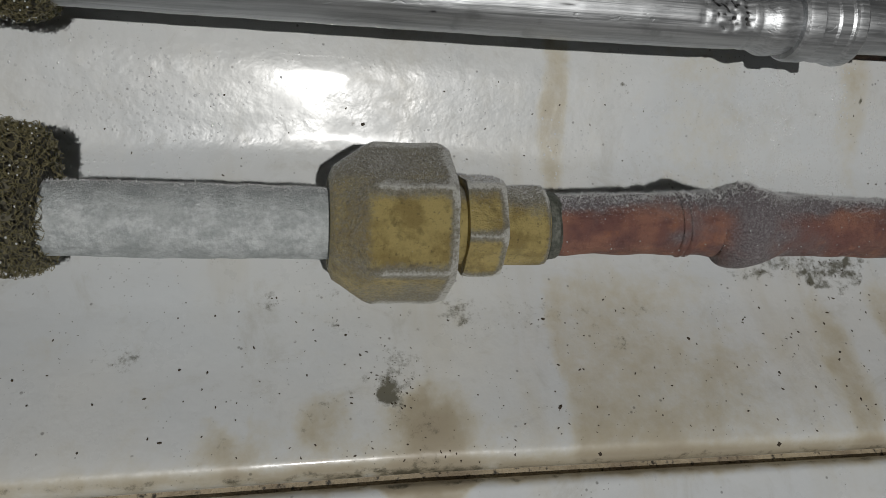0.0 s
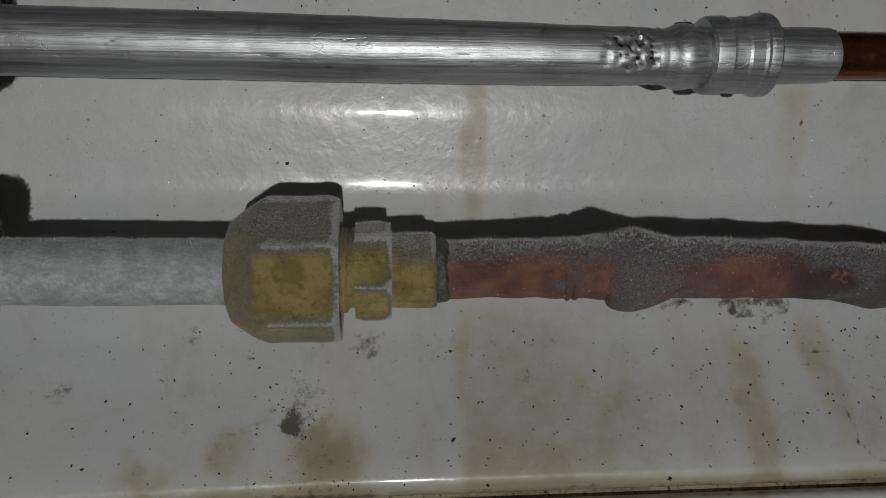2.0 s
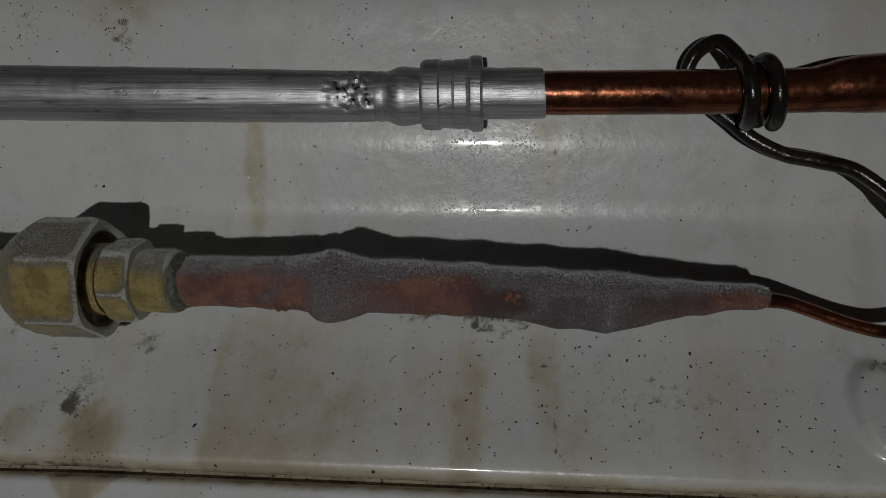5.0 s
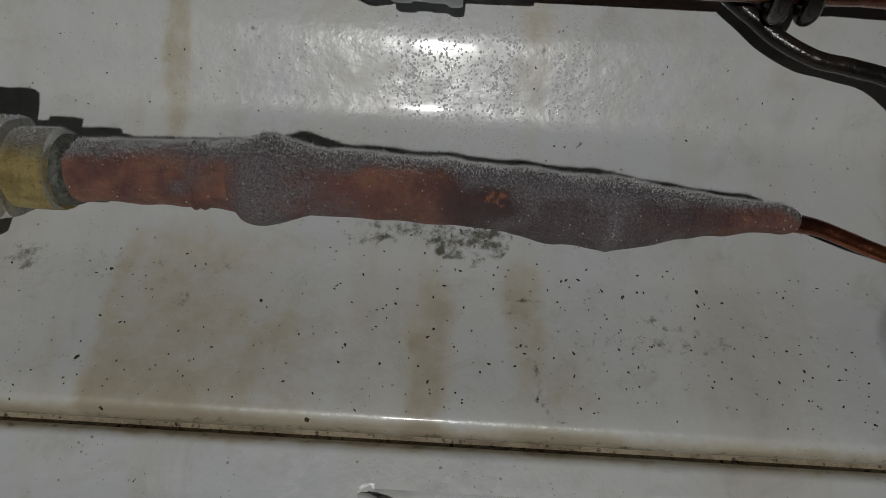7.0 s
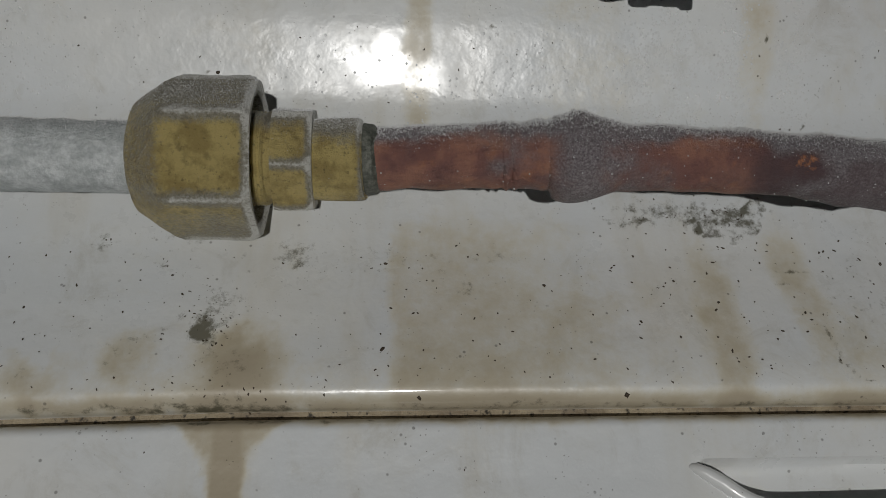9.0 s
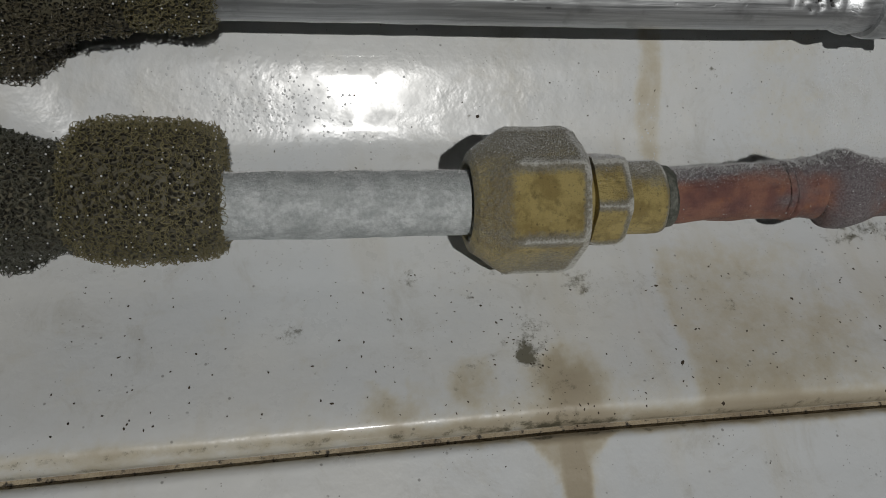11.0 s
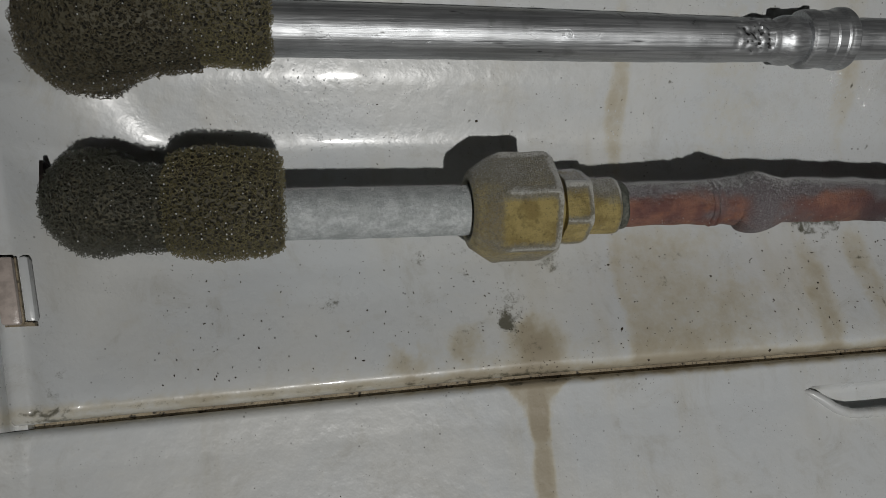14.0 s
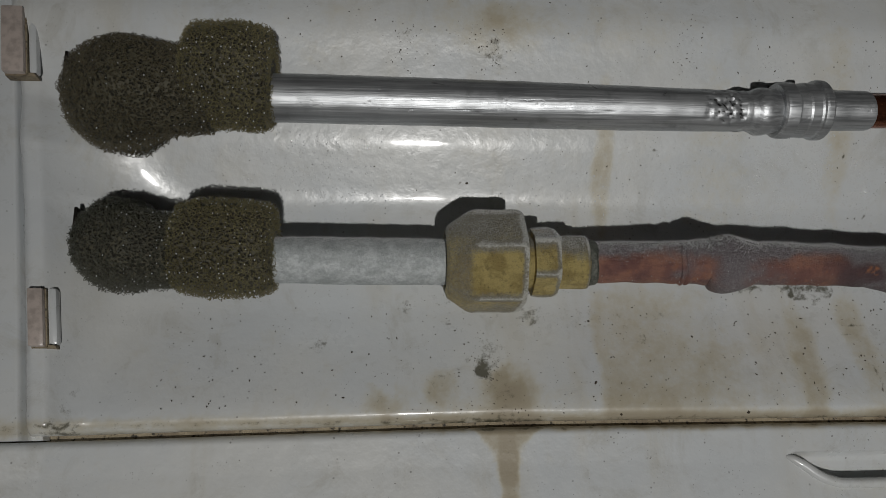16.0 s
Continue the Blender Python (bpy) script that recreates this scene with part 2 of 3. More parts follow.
def part(name, bm, material, parent=None, label="", sharp=35):
    bm.normal_update()
    bm.verts.index_update()
    v = [tuple(p.co) for p in bm.verts]
    f = [[p.index for p in q.verts] for q in bm.faces]
    bm.free()
    return raw_part(name, v, f, material, parent, label, True, None, sharp)


def smooth_path(pts, step):
    """A Catmull-Rom curve through rows of numbers, sampled about every step of its first three."""
    p = np.asarray(pts, float)
    p = np.vstack([2 * p[0] - p[1], p, 2 * p[-1] - p[-2]])
    out = []
    for i in range(1, len(p) - 2):
        n = max(1, int(np.linalg.norm(p[i + 1, :3] - p[i, :3]) / step))
        for k in range(n):
            t = k / n
            out.append(0.5 * (2 * p[i] + (p[i + 1] - p[i - 1]) * t + (2 * p[i - 1] - 5 * p[i] + 4 * p[i + 1] - p[i + 2]) * t * t
                              + (3 * p[i] - p[i - 1] - 3 * p[i + 1] + p[i + 2]) * t ** 3))
    out.append(p[-2])
    return np.array(out)


def sweep(rows, seg=40, wobble=0.0, wob_scale=0.25, wall_end=0.0, seed=0.0):
    """A round tube along rows of x, y, z, radius. Returns verts, faces, normals. wall_end: an open end with that wall thickness."""
    rows = np.asarray(rows, float)
    c, r = rows[:, :3], rows[:, 3]
    tan = np.gradient(c, axis=0)
    tan /= np.linalg.norm(tan, axis=1)[:, None] + 1e-12
    u = np.cross(tan[0], (0.0, 0.3, 1.0))
    u /= np.linalg.norm(u)
    verts, nor = [], []
    for i in range(len(c)):
        u = u - tan[i] * (u @ tan[i])
        u /= np.linalg.norm(u)
        w = np.cross(tan[i], u)
        for k in range(seg):
            a = 2 * math.pi * k / seg
            d = u * math.cos(a) + w * math.sin(a)
            p = c[i] + d * r[i]
            if wobble:
                p = p + d * wobble * noise.noise(Vector(p) * wob_scale + Vector((seed, 0, 0)))
            verts.append(p)
            nor.append(d)
    faces = []
    for i in range(len(c) - 1):
        for k in range(seg):
            a, b = i * seg + k, i * seg + (k + 1) % seg
            faces.append((a, b, b + seg, a + seg))
    faces.append(tuple(range(seg))[::-1])
    faces.append(tuple(range((len(c) - 1) * seg, len(c) * seg)))
    return np.array(verts), faces, np.array(nor)


def frost_mask(verts, nor, up=0.0):
    """How much rime lies on each point: most on top, patchy elsewhere."""
    n = np.array([noise.fractal(Vector(v) * 0.11, 0.8, 2.0, 4) for v in verts])
    top = np.clip((nor[:, 2] + 0.45) / 1.1, 0, 1)
    return np.clip(0.75 * top * top * (3 - 2 * top) + 0.42 * n + up, 0, 1)


def needles(name, verts, faces, parent, count, length, seed, top=0.35, label="fine white frost needles", wide=0.11):
    """Short ice needles on the upper side of a swept tube, as one part."""
    rng = np.random.default_rng(seed)
    quads = np.array([f for f in faces if len(f) == 4])
    q = verts[quads]
    nrm = np.cross(q[:, 2] - q[:, 0], q[:, 3] - q[:, 1])
    area = np.linalg.norm(nrm, axis=1) / 2
    nrm /= np.linalg.norm(nrm, axis=1)[:, None] + 1e-9
    wt = area * np.clip(nrm[:, 2] * 1.0 + top, 0.02, None) ** 1.5
    pick = rng.choice(len(q), count, p=wt / wt.sum())
    uv = rng.random((count, 2))
    qq = q[pick]
    pos = (qq[:, 0] * (1 - uv[:, :1]) + qq[:, 1] * uv[:, :1]) * (1 - uv[:, 1:]) + (qq[:, 3] * (1 - uv[:, :1]) + qq[:, 2] * uv[:, :1]) * uv[:, 1:]
    d = nrm[pick] + rng.normal(0, 0.35, (count, 3))
    d /= np.linalg.norm(d, axis=1)[:, None]
    ln = length * rng.gamma(3.0, 0.33, count)[:, None] * (0.5 + 0.8 * np.clip(nrm[pick][:, 2:], 0, 1))
    a = np.cross(d, rng.normal(0, 1, (count, 3)))
    a /= np.linalg.norm(a, axis=1)[:, None]
    b = np.cross(d, a)
    w = rng.uniform(0.45 * wide, wide, (count, 1))
    base = pos - d * 0.1
    v = np.stack([base + a * w, base - 0.5 * a * w + 0.87 * b * w, base - 0.5 * a * w - 0.87 * b * w, pos + d * ln], 1).reshape(-1, 3)
    k = np.arange(count)[:, None] * 4
    f = np.concatenate([k + np.array([0, 1, 3]), k + np.array([1, 2, 3]), k + np.array([2, 0, 3])])
    ob = raw_part(name, v, f, FROST, parent, label, smooth=False)
    return tagged(ob, kind="stuff")


def beads(verts, faces, parent, count, seed, lo=0.10, hi=0.24):
    """Tiny pale water drops clinging to a thing, added as its bright wet sparkles, as one part."""
    rng = np.random.default_rng(seed)
    quads = np.array([f for f in faces if len(f) == 4])
    q = verts[quads[rng.choice(len(quads), count)]]
    nrm = np.cross(q[:, 2] - q[:, 0], q[:, 3] - q[:, 1])
    nrm /= np.linalg.norm(nrm, axis=1)[:, None] + 1e-9
    r = rng.uniform(lo, hi, count)
    c = q.mean(1) + nrm * 0.1
    vv, ff = [], []
    for p, a in zip(c, r):
        k = len(vv)
        vv.append(p + (0, 0, a))
        for lat in (0.5, -0.5):
            for j in range(7):
                g = 2 * math.pi * j / 7
                vv.append(p + a * np.array((0.87 * math.cos(g), 0.87 * math.sin(g), lat)))
        vv.append(p - (0, 0, a))
        for j in range(7):
            j2 = (j + 1) % 7
            ff += [(k, k + 1 + j, k + 1 + j2), (k + 1 + j, k + 8 + j, k + 8 + j2, k + 1 + j2), (k + 15, k + 8 + j2, k + 8 + j)]
    return tagged(raw_part("sparkle_beads", np.array(vv), ff, WATER, parent, "tiny pale water beads standing for wet sparkles"), kind="stuff")


def box_bm(x0, x1, y0, y1, z0, z1, bevel=0.0, segs=2):
    bm = bmesh.new()
    bmesh.ops.create_cube(bm, size=1.0)
    for v in bm.verts:
        v.co = Vector(((x0 + x1) / 2 + v.co.x * (x1 - x0), (y0 + y1) / 2 + v.co.y * (y1 - y0), (z0 + z1) / 2 + v.co.z * (z1 - z0)))
    if bevel:
        bmesh.ops.bevel(bm, geom=bm.edges[:], offset=bevel, segments=segs, affect="EDGES", profile=0.5)
    return bm


# ---- the liner: a shallow recess with a lip, and the panel below it ----
PROFILE_Z = [8.6, 10.0, 14, 20, 27, 33, 40, 50, 58, 61.5, 64, 75, 79, 95, 102, 105, 108, 125, 150]
PROFILE_Y = [115.9, 115.9, 117, 119, 121.4, 123.2, 124.3, 125.0, 125.1, 124.7, 123.6, 117.2, 115.7, 110.1, 107.3, 106.7, 106.8, 108.5, 111]
fine_z = np.linspace(-75, 152, 1100)
fine_y = np.interp(fine_z, PROFILE_Z, PROFILE_Y)
kern = np.exp(-0.5 * (np.arange(-14, 15) / 6.0) ** 2)
fine_y = np.convolve(np.pad(fine_y, 14, mode="edge"), kern / kern.sum(), "valid")


def left_edge(z):
    return -86.0 - 0.13 * (z - 3.0)


def liner_y(x, z):
    """Depth of the recess at a place: profile in z, with a sloped left end and a rim."""
    y = np.interp(z, fine_z, fine_y)
    crest = left_edge(z) + 5.2
    ramp = 112.2 + np.clip((x - crest) * 0.85, -0.2, 30)
    k = 4.5 + 13.0 * np.clip((84.0 - z) / 12.0, 0, 1) * np.clip((z - 50.0) / 10.0, 0, 1)
    h = np.clip(0.5 + 0.5 * (y - ramp) / k, 0, 1)
    y = y * (1 - h) + ramp * h - k * h * (1 - h)
    boss = ((x - 175.5) / 5.5) ** 2 + ((z - 22.5) / 9.5) ** 2
    return y + 0.12 * np.sin(x * 0.05 + 1.0) * np.cos(z * 0.06) - 2.4 * np.clip((1.15 - boss) / 0.5, 0, 1) ** 1.5


def soft(x, z, cx, cz, rx, rz, tilt=0.0, sharp=1.0):
    dx, dz = x - cx, z - cz
    c, s = math.cos(tilt), math.sin(tilt)
    d = ((dx * c + dz * s) / rx) ** 2 + ((-dx * s + dz * c) / rz) ** 2
    return np.exp(-d ** sharp)


def ragged(x, z, scale, seed):
    return np.array([noise.fractal(Vector((a * scale, b * scale, seed)), 0.7, 2.0, 5) for a, b in zip(x.ravel(), z.ravel())]).reshape(x.shape)


def stain_masks(x, z):
    r1, r2 = ragged(x, z, 0.06, 3.0), ragged(x, z, 0.22, 9.0)
    wx, wz = x + 2.2 * r1, z + 2.2 * r2
    rust = 0.44 * soft(x + r1, z, 48.6, 72, 3.0, 20, 0, 3) + 0.37 * np.clip((x + 0.9 * r1 + 0.5 * r2 - 43.0) / 1.6, 0, 1) * np.clip((82 - x + 4 * r1) / 24, 0, 1) ** 0.7 * soft(0 * x, wz, 0, 22, 1, 17, 0, 4)
    rust += 0.30 * soft(x + r1, wz, 112, 80, 4, 24, 0, 2.5) + 0.40 * soft(x + r1, wz, 97, 20, 4, 16, 0, 2.5) + 0.38 * soft(x + 1.5 * r1, wz, 112, 26, 4, 14, 0, 2.5) + 0.22 * soft(x + 1.5 * r1, wz, 78, 72, 9, 20, 0, 2) + 0.30 * soft(wx, wz, 118, 14, 6, 9)
    rust += 0.62 * soft(wx, wz, 21.5, 13.5, 7.5, 5.5, 0, 1.6) + 0.3 * soft(wx, wz, 17, 8, 14, 2.2) + 0.16 * soft(wx, wz, 60, 10, 60, 4)
    rust += 0.62 * soft(x + 0.6 * r1, z, 20.8, -20, 2.6, 26, 0, 3) + 0.5 * (z < 5.2) * np.clip((3.4 + 5 * np.clip((z + 4) / 8, 0, 1) ** 1.5 - np.abs(x + r2 - 20.5)) / 1.6, 0, 1) * np.clip((z + 9) / 3, 0, 1)
    rust += 0.36 * soft(wx, wz, 6.2, 14.5, 4, 4.5, 0, 2) + 0.40 * soft(wx, wz, -8, 10.5, 6.5, 3.6, 0, 2) + 0.22 * soft(wx, wz, 27, 31, 3.2, 2.8)
    rust += 0.10 * soft(wx, wz, 75, 22, 20, 12) + 0.20 * soft(wx, wz, 30, 104, 60, 7) + 0.3 * soft(wx, wz, 20, 102, 8, 8) + 0.12 * soft(wx, wz, -30, 9, 18, 2.0)
    rust += 0.14 * np.clip(r1 + 0.1, 0, 1) + 0.5 * soft(x, z + 0.5 * r2, 60, 6.2, 400, 1.5) + 0.35 * soft(x, z + 0.5 * r2, 60, 4.2, 400, 0.8)
    grime_and_shade = 0.85 * soft(wx, wz, 15.7, 18.3, 1.3, 2.0, 0.5) + 0.3 * soft(wx, wz, 17, 21, 5, 6) + 0.36 * soft(wx, wz, 97, 40.5, 17, 4.0, -0.03, 1.4)
    grime_and_shade += 0.42 * soft(wx, wz, 105.5, 39.4, 5.5, 2.6) + 0.2 * soft(wx, wz, 91, 41, 5, 3) + 0.6 * soft(wx, wz, -3.5, 99, 3.2, 3.8) + 0.65 * soft(wx, wz, 18.5, 97.5, 4.2, 4.6)
    grime_and_shade += 0.4 * soft(wx, wz, 70, 99, 4, 5) + 0.22 * soft(wx, wz, 21, 12, 6.5, 4) + 0.45 * soft(wx, wz, -2.6, 33.8, 1.6, 1.4) + 0.35 * soft(wx, wz, 9, 28, 3.2, 1.4, 0.3)
    grime_and_shade += 0.35 * soft(wx, wz, -24, 24.5, 6, 3.4) + 0.28 * soft(wx, wz, 6, 15, 4.2, 4) + 0.2 * soft(wx, wz, -8, 10, 6, 3.4, 0, 2) + 0.32 * soft(wx, wz, 55, 25.3, 2.4, 2)
    grime_and_shade += 0.32 * soft(wx, wz, 27, 31, 2.8, 2.4) + 0.25 * soft(wx, wz, 40, 32, 36, 4) + 0.3 * soft(wx, wz, 8, 36, 14, 2.0) + 0.25 * soft(wx, wz, 135, 25, 20, 12)
    grime_and_shade += 0.17 * soft(wx, wz, 70, 22, 120, 15) + 0.12 * soft(wx, wz, 60, 66, 140, 16)
    grime_and_shade += 0.4 * soft(wx, wz, -80, 10, 3.5, 9) + 0.28 * soft(wx, wz, 18, 6.5, 10, 2.2) + 0.42 * soft(x, z + 0.6 * r2, 40, 6.0, 400, 0.7) + 0.45 * soft(x, z + 0.4 * r2, 40, 4.3, 400, 0.5) + 0.08 * soft(wx, wz, 21, 12, 7, 5)
    # curved scuff marks; the last arc paints the boss's arched shadow line
    for cx, cz, rad, a0, a1, w, s in ((124.5, 19.5, 12.0, 3.2, 4.3, 0.7, 0.6), (104, 43, 7.5, 3.6, 5.4, 0.7, 0.45), (84, 43, 5, 3.5, 5.6, 0.6, 0.4), (108.5, 40, 2.6, 0.0, 3.0, 0.5, 0.5), (57, 69, 8, 0.25, 1.5, 0.45, 0.45), (120, 62.5, 3.0, 3.2, 6.0, 0.35, 0.6), (179, 27, 5, 0.6, 2.6, 0.8, 0.6)):
        ang = np.arctan2(z - cz, x - cx) % (2 * math.pi)
        grime_and_shade += s * np.exp(-((np.hypot(wx - cx, wz - cz) - rad) / w) ** 2) * (ang > a0) * (ang < a1)
    for cx, cz, ln, w, tilt, s in ((114, 73.5, 2.6, 0.3, -1.0, 0.8), (113, 29, 3.2, 0.35, -0.05, 0.6), (110, 26.5, 3.5, 0.4, -0.1, 0.4), (11, 66.5, 1.2, 0.5, -0.5, 0.7)):
        grime_and_shade += s * soft(x + 0.4 * r2, z + 0.4 * r2, cx, cz, ln, w, tilt)
    return np.clip(rust, 0, 1), np.clip(grime_and_shade, 0, 1)


def groove_drop(x, z):
    """The groove sinks a little towards the left corner."""
    return -0.019 * np.clip(20 - x, 0, 110) * np.clip((30 - z) / 22, 0, 1) * np.clip((z + 40) / 40, 0, 1)


def sheet(name, xs, zs, yfun, thick, label, shear=None):
    """A panel as a thick sheet over a grid of x and z."""
    X, Z = np.meshgrid(xs, zs)
    if shear:
        X = X + shear(X, Z)
    Z = Z + groove_drop(X, Z)
    Y = yfun(X, Z - groove_drop(X, Z))
    nx, nz = len(xs), len(zs)
    front = np.stack([X, Y, Z], -1).reshape(-1, 3)
    i = (np.arange(nz - 1)[:, None] * nx + np.arange(nx - 1)[None]).ravel()
    faces = np.stack([i, i + 1, i + nx + 1, i + nx], 1)
    rim = np.concatenate([np.arange(nx), np.arange(1, nz) * nx + nx - 1, (nz - 1) * nx + np.arange(nx - 2, -1, -1), np.arange(nz - 2, 0, -1) * nx])
    back = front[rim] + np.array((0, thick, 0))
    n0, m = len(front), len(rim)
    side = [(rim[(k + 1) % m], rim[k], n0 + k, n0 + (k + 1) % m) for k in range(m)]
    rust, grime_and_shade = stain_masks(X, Z)
    zero = np.zeros(m)
    ob = raw_part(name, np.vstack([front, back]), faces.tolist() + side, LINER, None, "", True,
                  {"rust": np.concatenate([rust.ravel(), zero]), "grime_and_shade": np.concatenate([grime_and_shade.ravel(), zero])}, 50)
    return tagged(ob, label, "wall panel", kind="structure")


def recess_y(x, z):
    roll = np.clip((8.8 - z) / 3.2, 0, 1)
    side = np.clip((left_edge(z) + 2.6 - x) / 2.6, 0, 1)
    return liner_y(x, np.maximum(z, 8.6)) + 4.2 * (1 - np.sqrt(np.clip(1 - roll ** 2, 0, 1))) + 3.0 * (1 - np.sqrt(np.clip(1 - side ** 2, 0, 1)))


def lower_y(x, z):
    y = np.interp(z, [-75, -4, 2.8], [113.4, 117.3, 117.2]) - 3.0 * np.clip((-84 - x) / 8, 0, 1)
    lip = np.interp(x, [87, 89, 92, 95, 98.5, 104, 130, 150], [-2.9, -3.6, -5.4, -7.6, -9.0, -9.5, -9.3, -9.2])
    top = -2.4 + 0.008 * (x - 88)
    inside = np.clip((top - z) / 0.9, 0, 1) * np.clip((z - lip) / 0.9, 0, 1) * np.clip((x - 88) / 2.0, 0, 1)
    y = y + 3.2 * inside
    roll = np.clip((z - 2.8) / 1.9, 0, 1)
    return y + 3.0 * (1 - np.sqrt(np.clip(1 - roll ** 2, 0, 1)))


def outer_y(x, z):
    t = np.clip((x - left_edge(z) + 1.3) / 1.5, 0, 1)
    return 113.0 + 3.6 * t * t * (3 - 2 * t)


def rim_shear(x, z):
    return -0.13 * (z - 3.0) * np.clip((-54.0 - x) / 32.0, 0, 1)


sheet("wall_recess", np.concatenate([np.linspace(-86, -82, 10), np.arange(-81.3, 240, 0.8)]), np.concatenate([np.linspace(5.85, 9, 12), np.arange(9.7, 150.1, 0.8)]), recess_y, 6,
      "white plastic freezer liner recess with rust stains and mould", rim_shear)
sheet("wall_lower", np.arange(-150, 240.1, 0.9), np.concatenate([np.arange(-75, 2, 0.9), np.linspace(2, 4.62, 10)]), lower_y, 6,
      "white plastic liner panel below the groove with a brown drip stain")
sheet("wall_outer", np.concatenate([np.arange(-170, -88.5, 1.5), np.linspace(-88.2, -83.5, 14)]), np.arange(4.9, 150.1, 1.5), outer_y, 6,
      "white plastic liner beside the recess rim", lambda x, z: -0.13 * (z - 3.0))
tagged(part("groove_backing", box_bm(-170, 240, 120.4, 126, 0, 10), GROOVE), "dark dirty joint between two liner panels", "wall joint", kind="structure")

for nm, b in (("wall_left", (-460, -440, -1180, 150, -680, 380)), ("wall_right", (540, 560, -1180, 150, -680, 380)), ("wall_front", (-460, 560, -1200, -1180, -680, 380)),
              ("wall_rear", (-460, 560, 150, 165, -680, 380)), ("ceiling", (-460, 560, -1200, 165, 380, 400)), ("floor", (-460, 560, -1200, 165, -700, -680))):
    tagged(part(nm, box_bm(*b), PLAIN), "plain white plastic inner wall of the freezer cabinet", "wall", kind="structure")


# ---- small raised clips on the left rim, and the ledge on the lower panel ----
def leaned(bm, z0, lean):
    for v in bm.verts:
        v.co.x += lean * (v.co.z - z0)
    return bm


def clip_tab(x, y, z, h, wide, lean=-0.13):
    t = thing("rim_clip", x, y, z)
    part("clip_face", leaned(box_bm(x - wide, x, y - 1.6, y + 3, z, z + h, 0.5), z, lean), CLIP, t, "glossy beige-pink plastic face")
    part("clip_slot", leaned(box_bm(x - 0.2, x + 0.3, y - 0.2, y + 3, z - 0.1, z + h, 0.05), z, lean), GROOVE, t, "thin dark slot beside the face")
    part("clip_frame", leaned(box_bm(x + 0.3, x + 2.4, y + 0.2, y + 3, z + 0.4, z + h + 0.4, 0.9), z, lean), LINER, t, "white plastic edge")
    # the clip's lower shadow line, built as a thin dark strip
    part("clip_shadow_strip", leaned(box_bm(x - wide + 0.2, x + 2.0, y + 0.1, y + 3, z - 0.35, z + 0.5, 0.1), z, lean), GROOVE, t, "dark strip standing for the shadow line under the clip")
    return tagged(t, "beige glossy clip set in the white plastic rim", "clip", "rim clips")


clip_tab(-83.2, 111.8, 23.2, 13.2, 3.5)
clip_tab(-93.0, 107.6, 87.4, 17.4, 5.2)
v, f, n = sweep(smooth_path([(87.2, 118.0, -3.0, 0.3), (89.0, 117.5, -3.6, 0.9), (92.0, 117.2, -5.4, 1.15), (95.0, 117.0, -7.6, 1.15), (98.5, 116.9, -9.0, 1.15), (104, 116.9, -9.5, 1.15), (130, 117.0, -9.3, 1.15), (150, 117.1, -9.2, 1.15)], 0.8), 20)
tagged(raw_part("trim", v, f, LINER), "rounded white plastic lip of a pocket in the lower panel", "trim", kind="structure")

# ---- lower line: frosted tube, flare nut, union and copper drier ----
line = thing("frosted_refrigerant_line", 22, 109, 42)
alu_rows = smooth_path([(-71.5, 130, 46, 5.3), (-71, 119, 45.5, 5.3), (-68, 112, 44, 5.3), (-61, 109.3, 42.8, 5.4), (-34, 109, 42.6, 5.4), (-15, 109, 42.4, 5.45), (2, 109.2, 42.3, 5.4), (8, 109.3, 42.3, 5.35)], 0.8)
v, f, n = sweep(alu_rows, 56, 0.22, 0.3)
raw_part("aluminium_tube", v, f, ALU_FROST, line, "pale frosted aluminium tube", attrs={"frost": frost_mask(v, n)}, sharp=50)
needles("tube_frost", v, f, line, 18000, 0.20, 1, wide=0.09)


def hex_solid(x0, x1, cy, cz, rad, turn, cham0, cham1, bore=0.0, nose=None, steps=14):
    """A hexagon along x with turned ends; nose: (x, radius) rows of a cone in front of it."""
    xs = np.linspace(x0, x1, steps)
    rows = [(a, b, 1.0) for a, b in (nose or [])]
    for x in xs:
        cut = max(0.0, cham0 * (1 - (x - x0) / 1.6), cham1 * (1 - (x1 - x) / 1.3))
        rows.append((x, rad - cut, 0.0))
    if bore:
        rows += [(x1 - 0.05, bore + 0.7, 1.0), (x1 - 0.4, bore + 0.1, 1.0), (x1 - 3.0, bore - 0.3, 1.0), (x1 - 3.2, 6.5, 1.0)]
    seg = 72
    verts = []
    for x, r, roundness in rows:
        for k in range(seg):
            a = turn + 2 * math.pi * k / seg
            h = (a - turn + math.pi / 6) % (math.pi / 3) - math.pi / 6
            flat = rad * math.cos(math.pi / 6) / math.cos(abs(h) - math.pi / 6)
            flat -= 0.008 * rad * math.exp(-(h / 0.03) ** 2)
            rr = r if roundness else min(flat, r)
            if roundness and nose:
                rr = min(r, flat)
            p = Vector((x, cy - rr * math.cos(a), cz + rr * math.sin(a)))
            verts.append(p + Vector((0, -math.cos(a), math.sin(a))) * 0.16 * noise.noise(p * 0.45))
    faces = []
    m = len(rows)
    for i in range(m - 1):
        for k in range(seg):
            a, b = i * seg + k, i * seg + (k + 1) % seg
            faces.append((a, a + seg, b + seg, b))
    faces += [tuple(range(seg)), tuple(range((m - 1) * seg, m * seg))[::-1]]
    vv = np.array([tuple(p) for p in verts])
    d = vv - np.array((0, cy, cz))
    d[:, 0] = 0
    d /= np.linalg.norm(d, axis=1)[:, None] + 1e-9
    return vv, faces, d


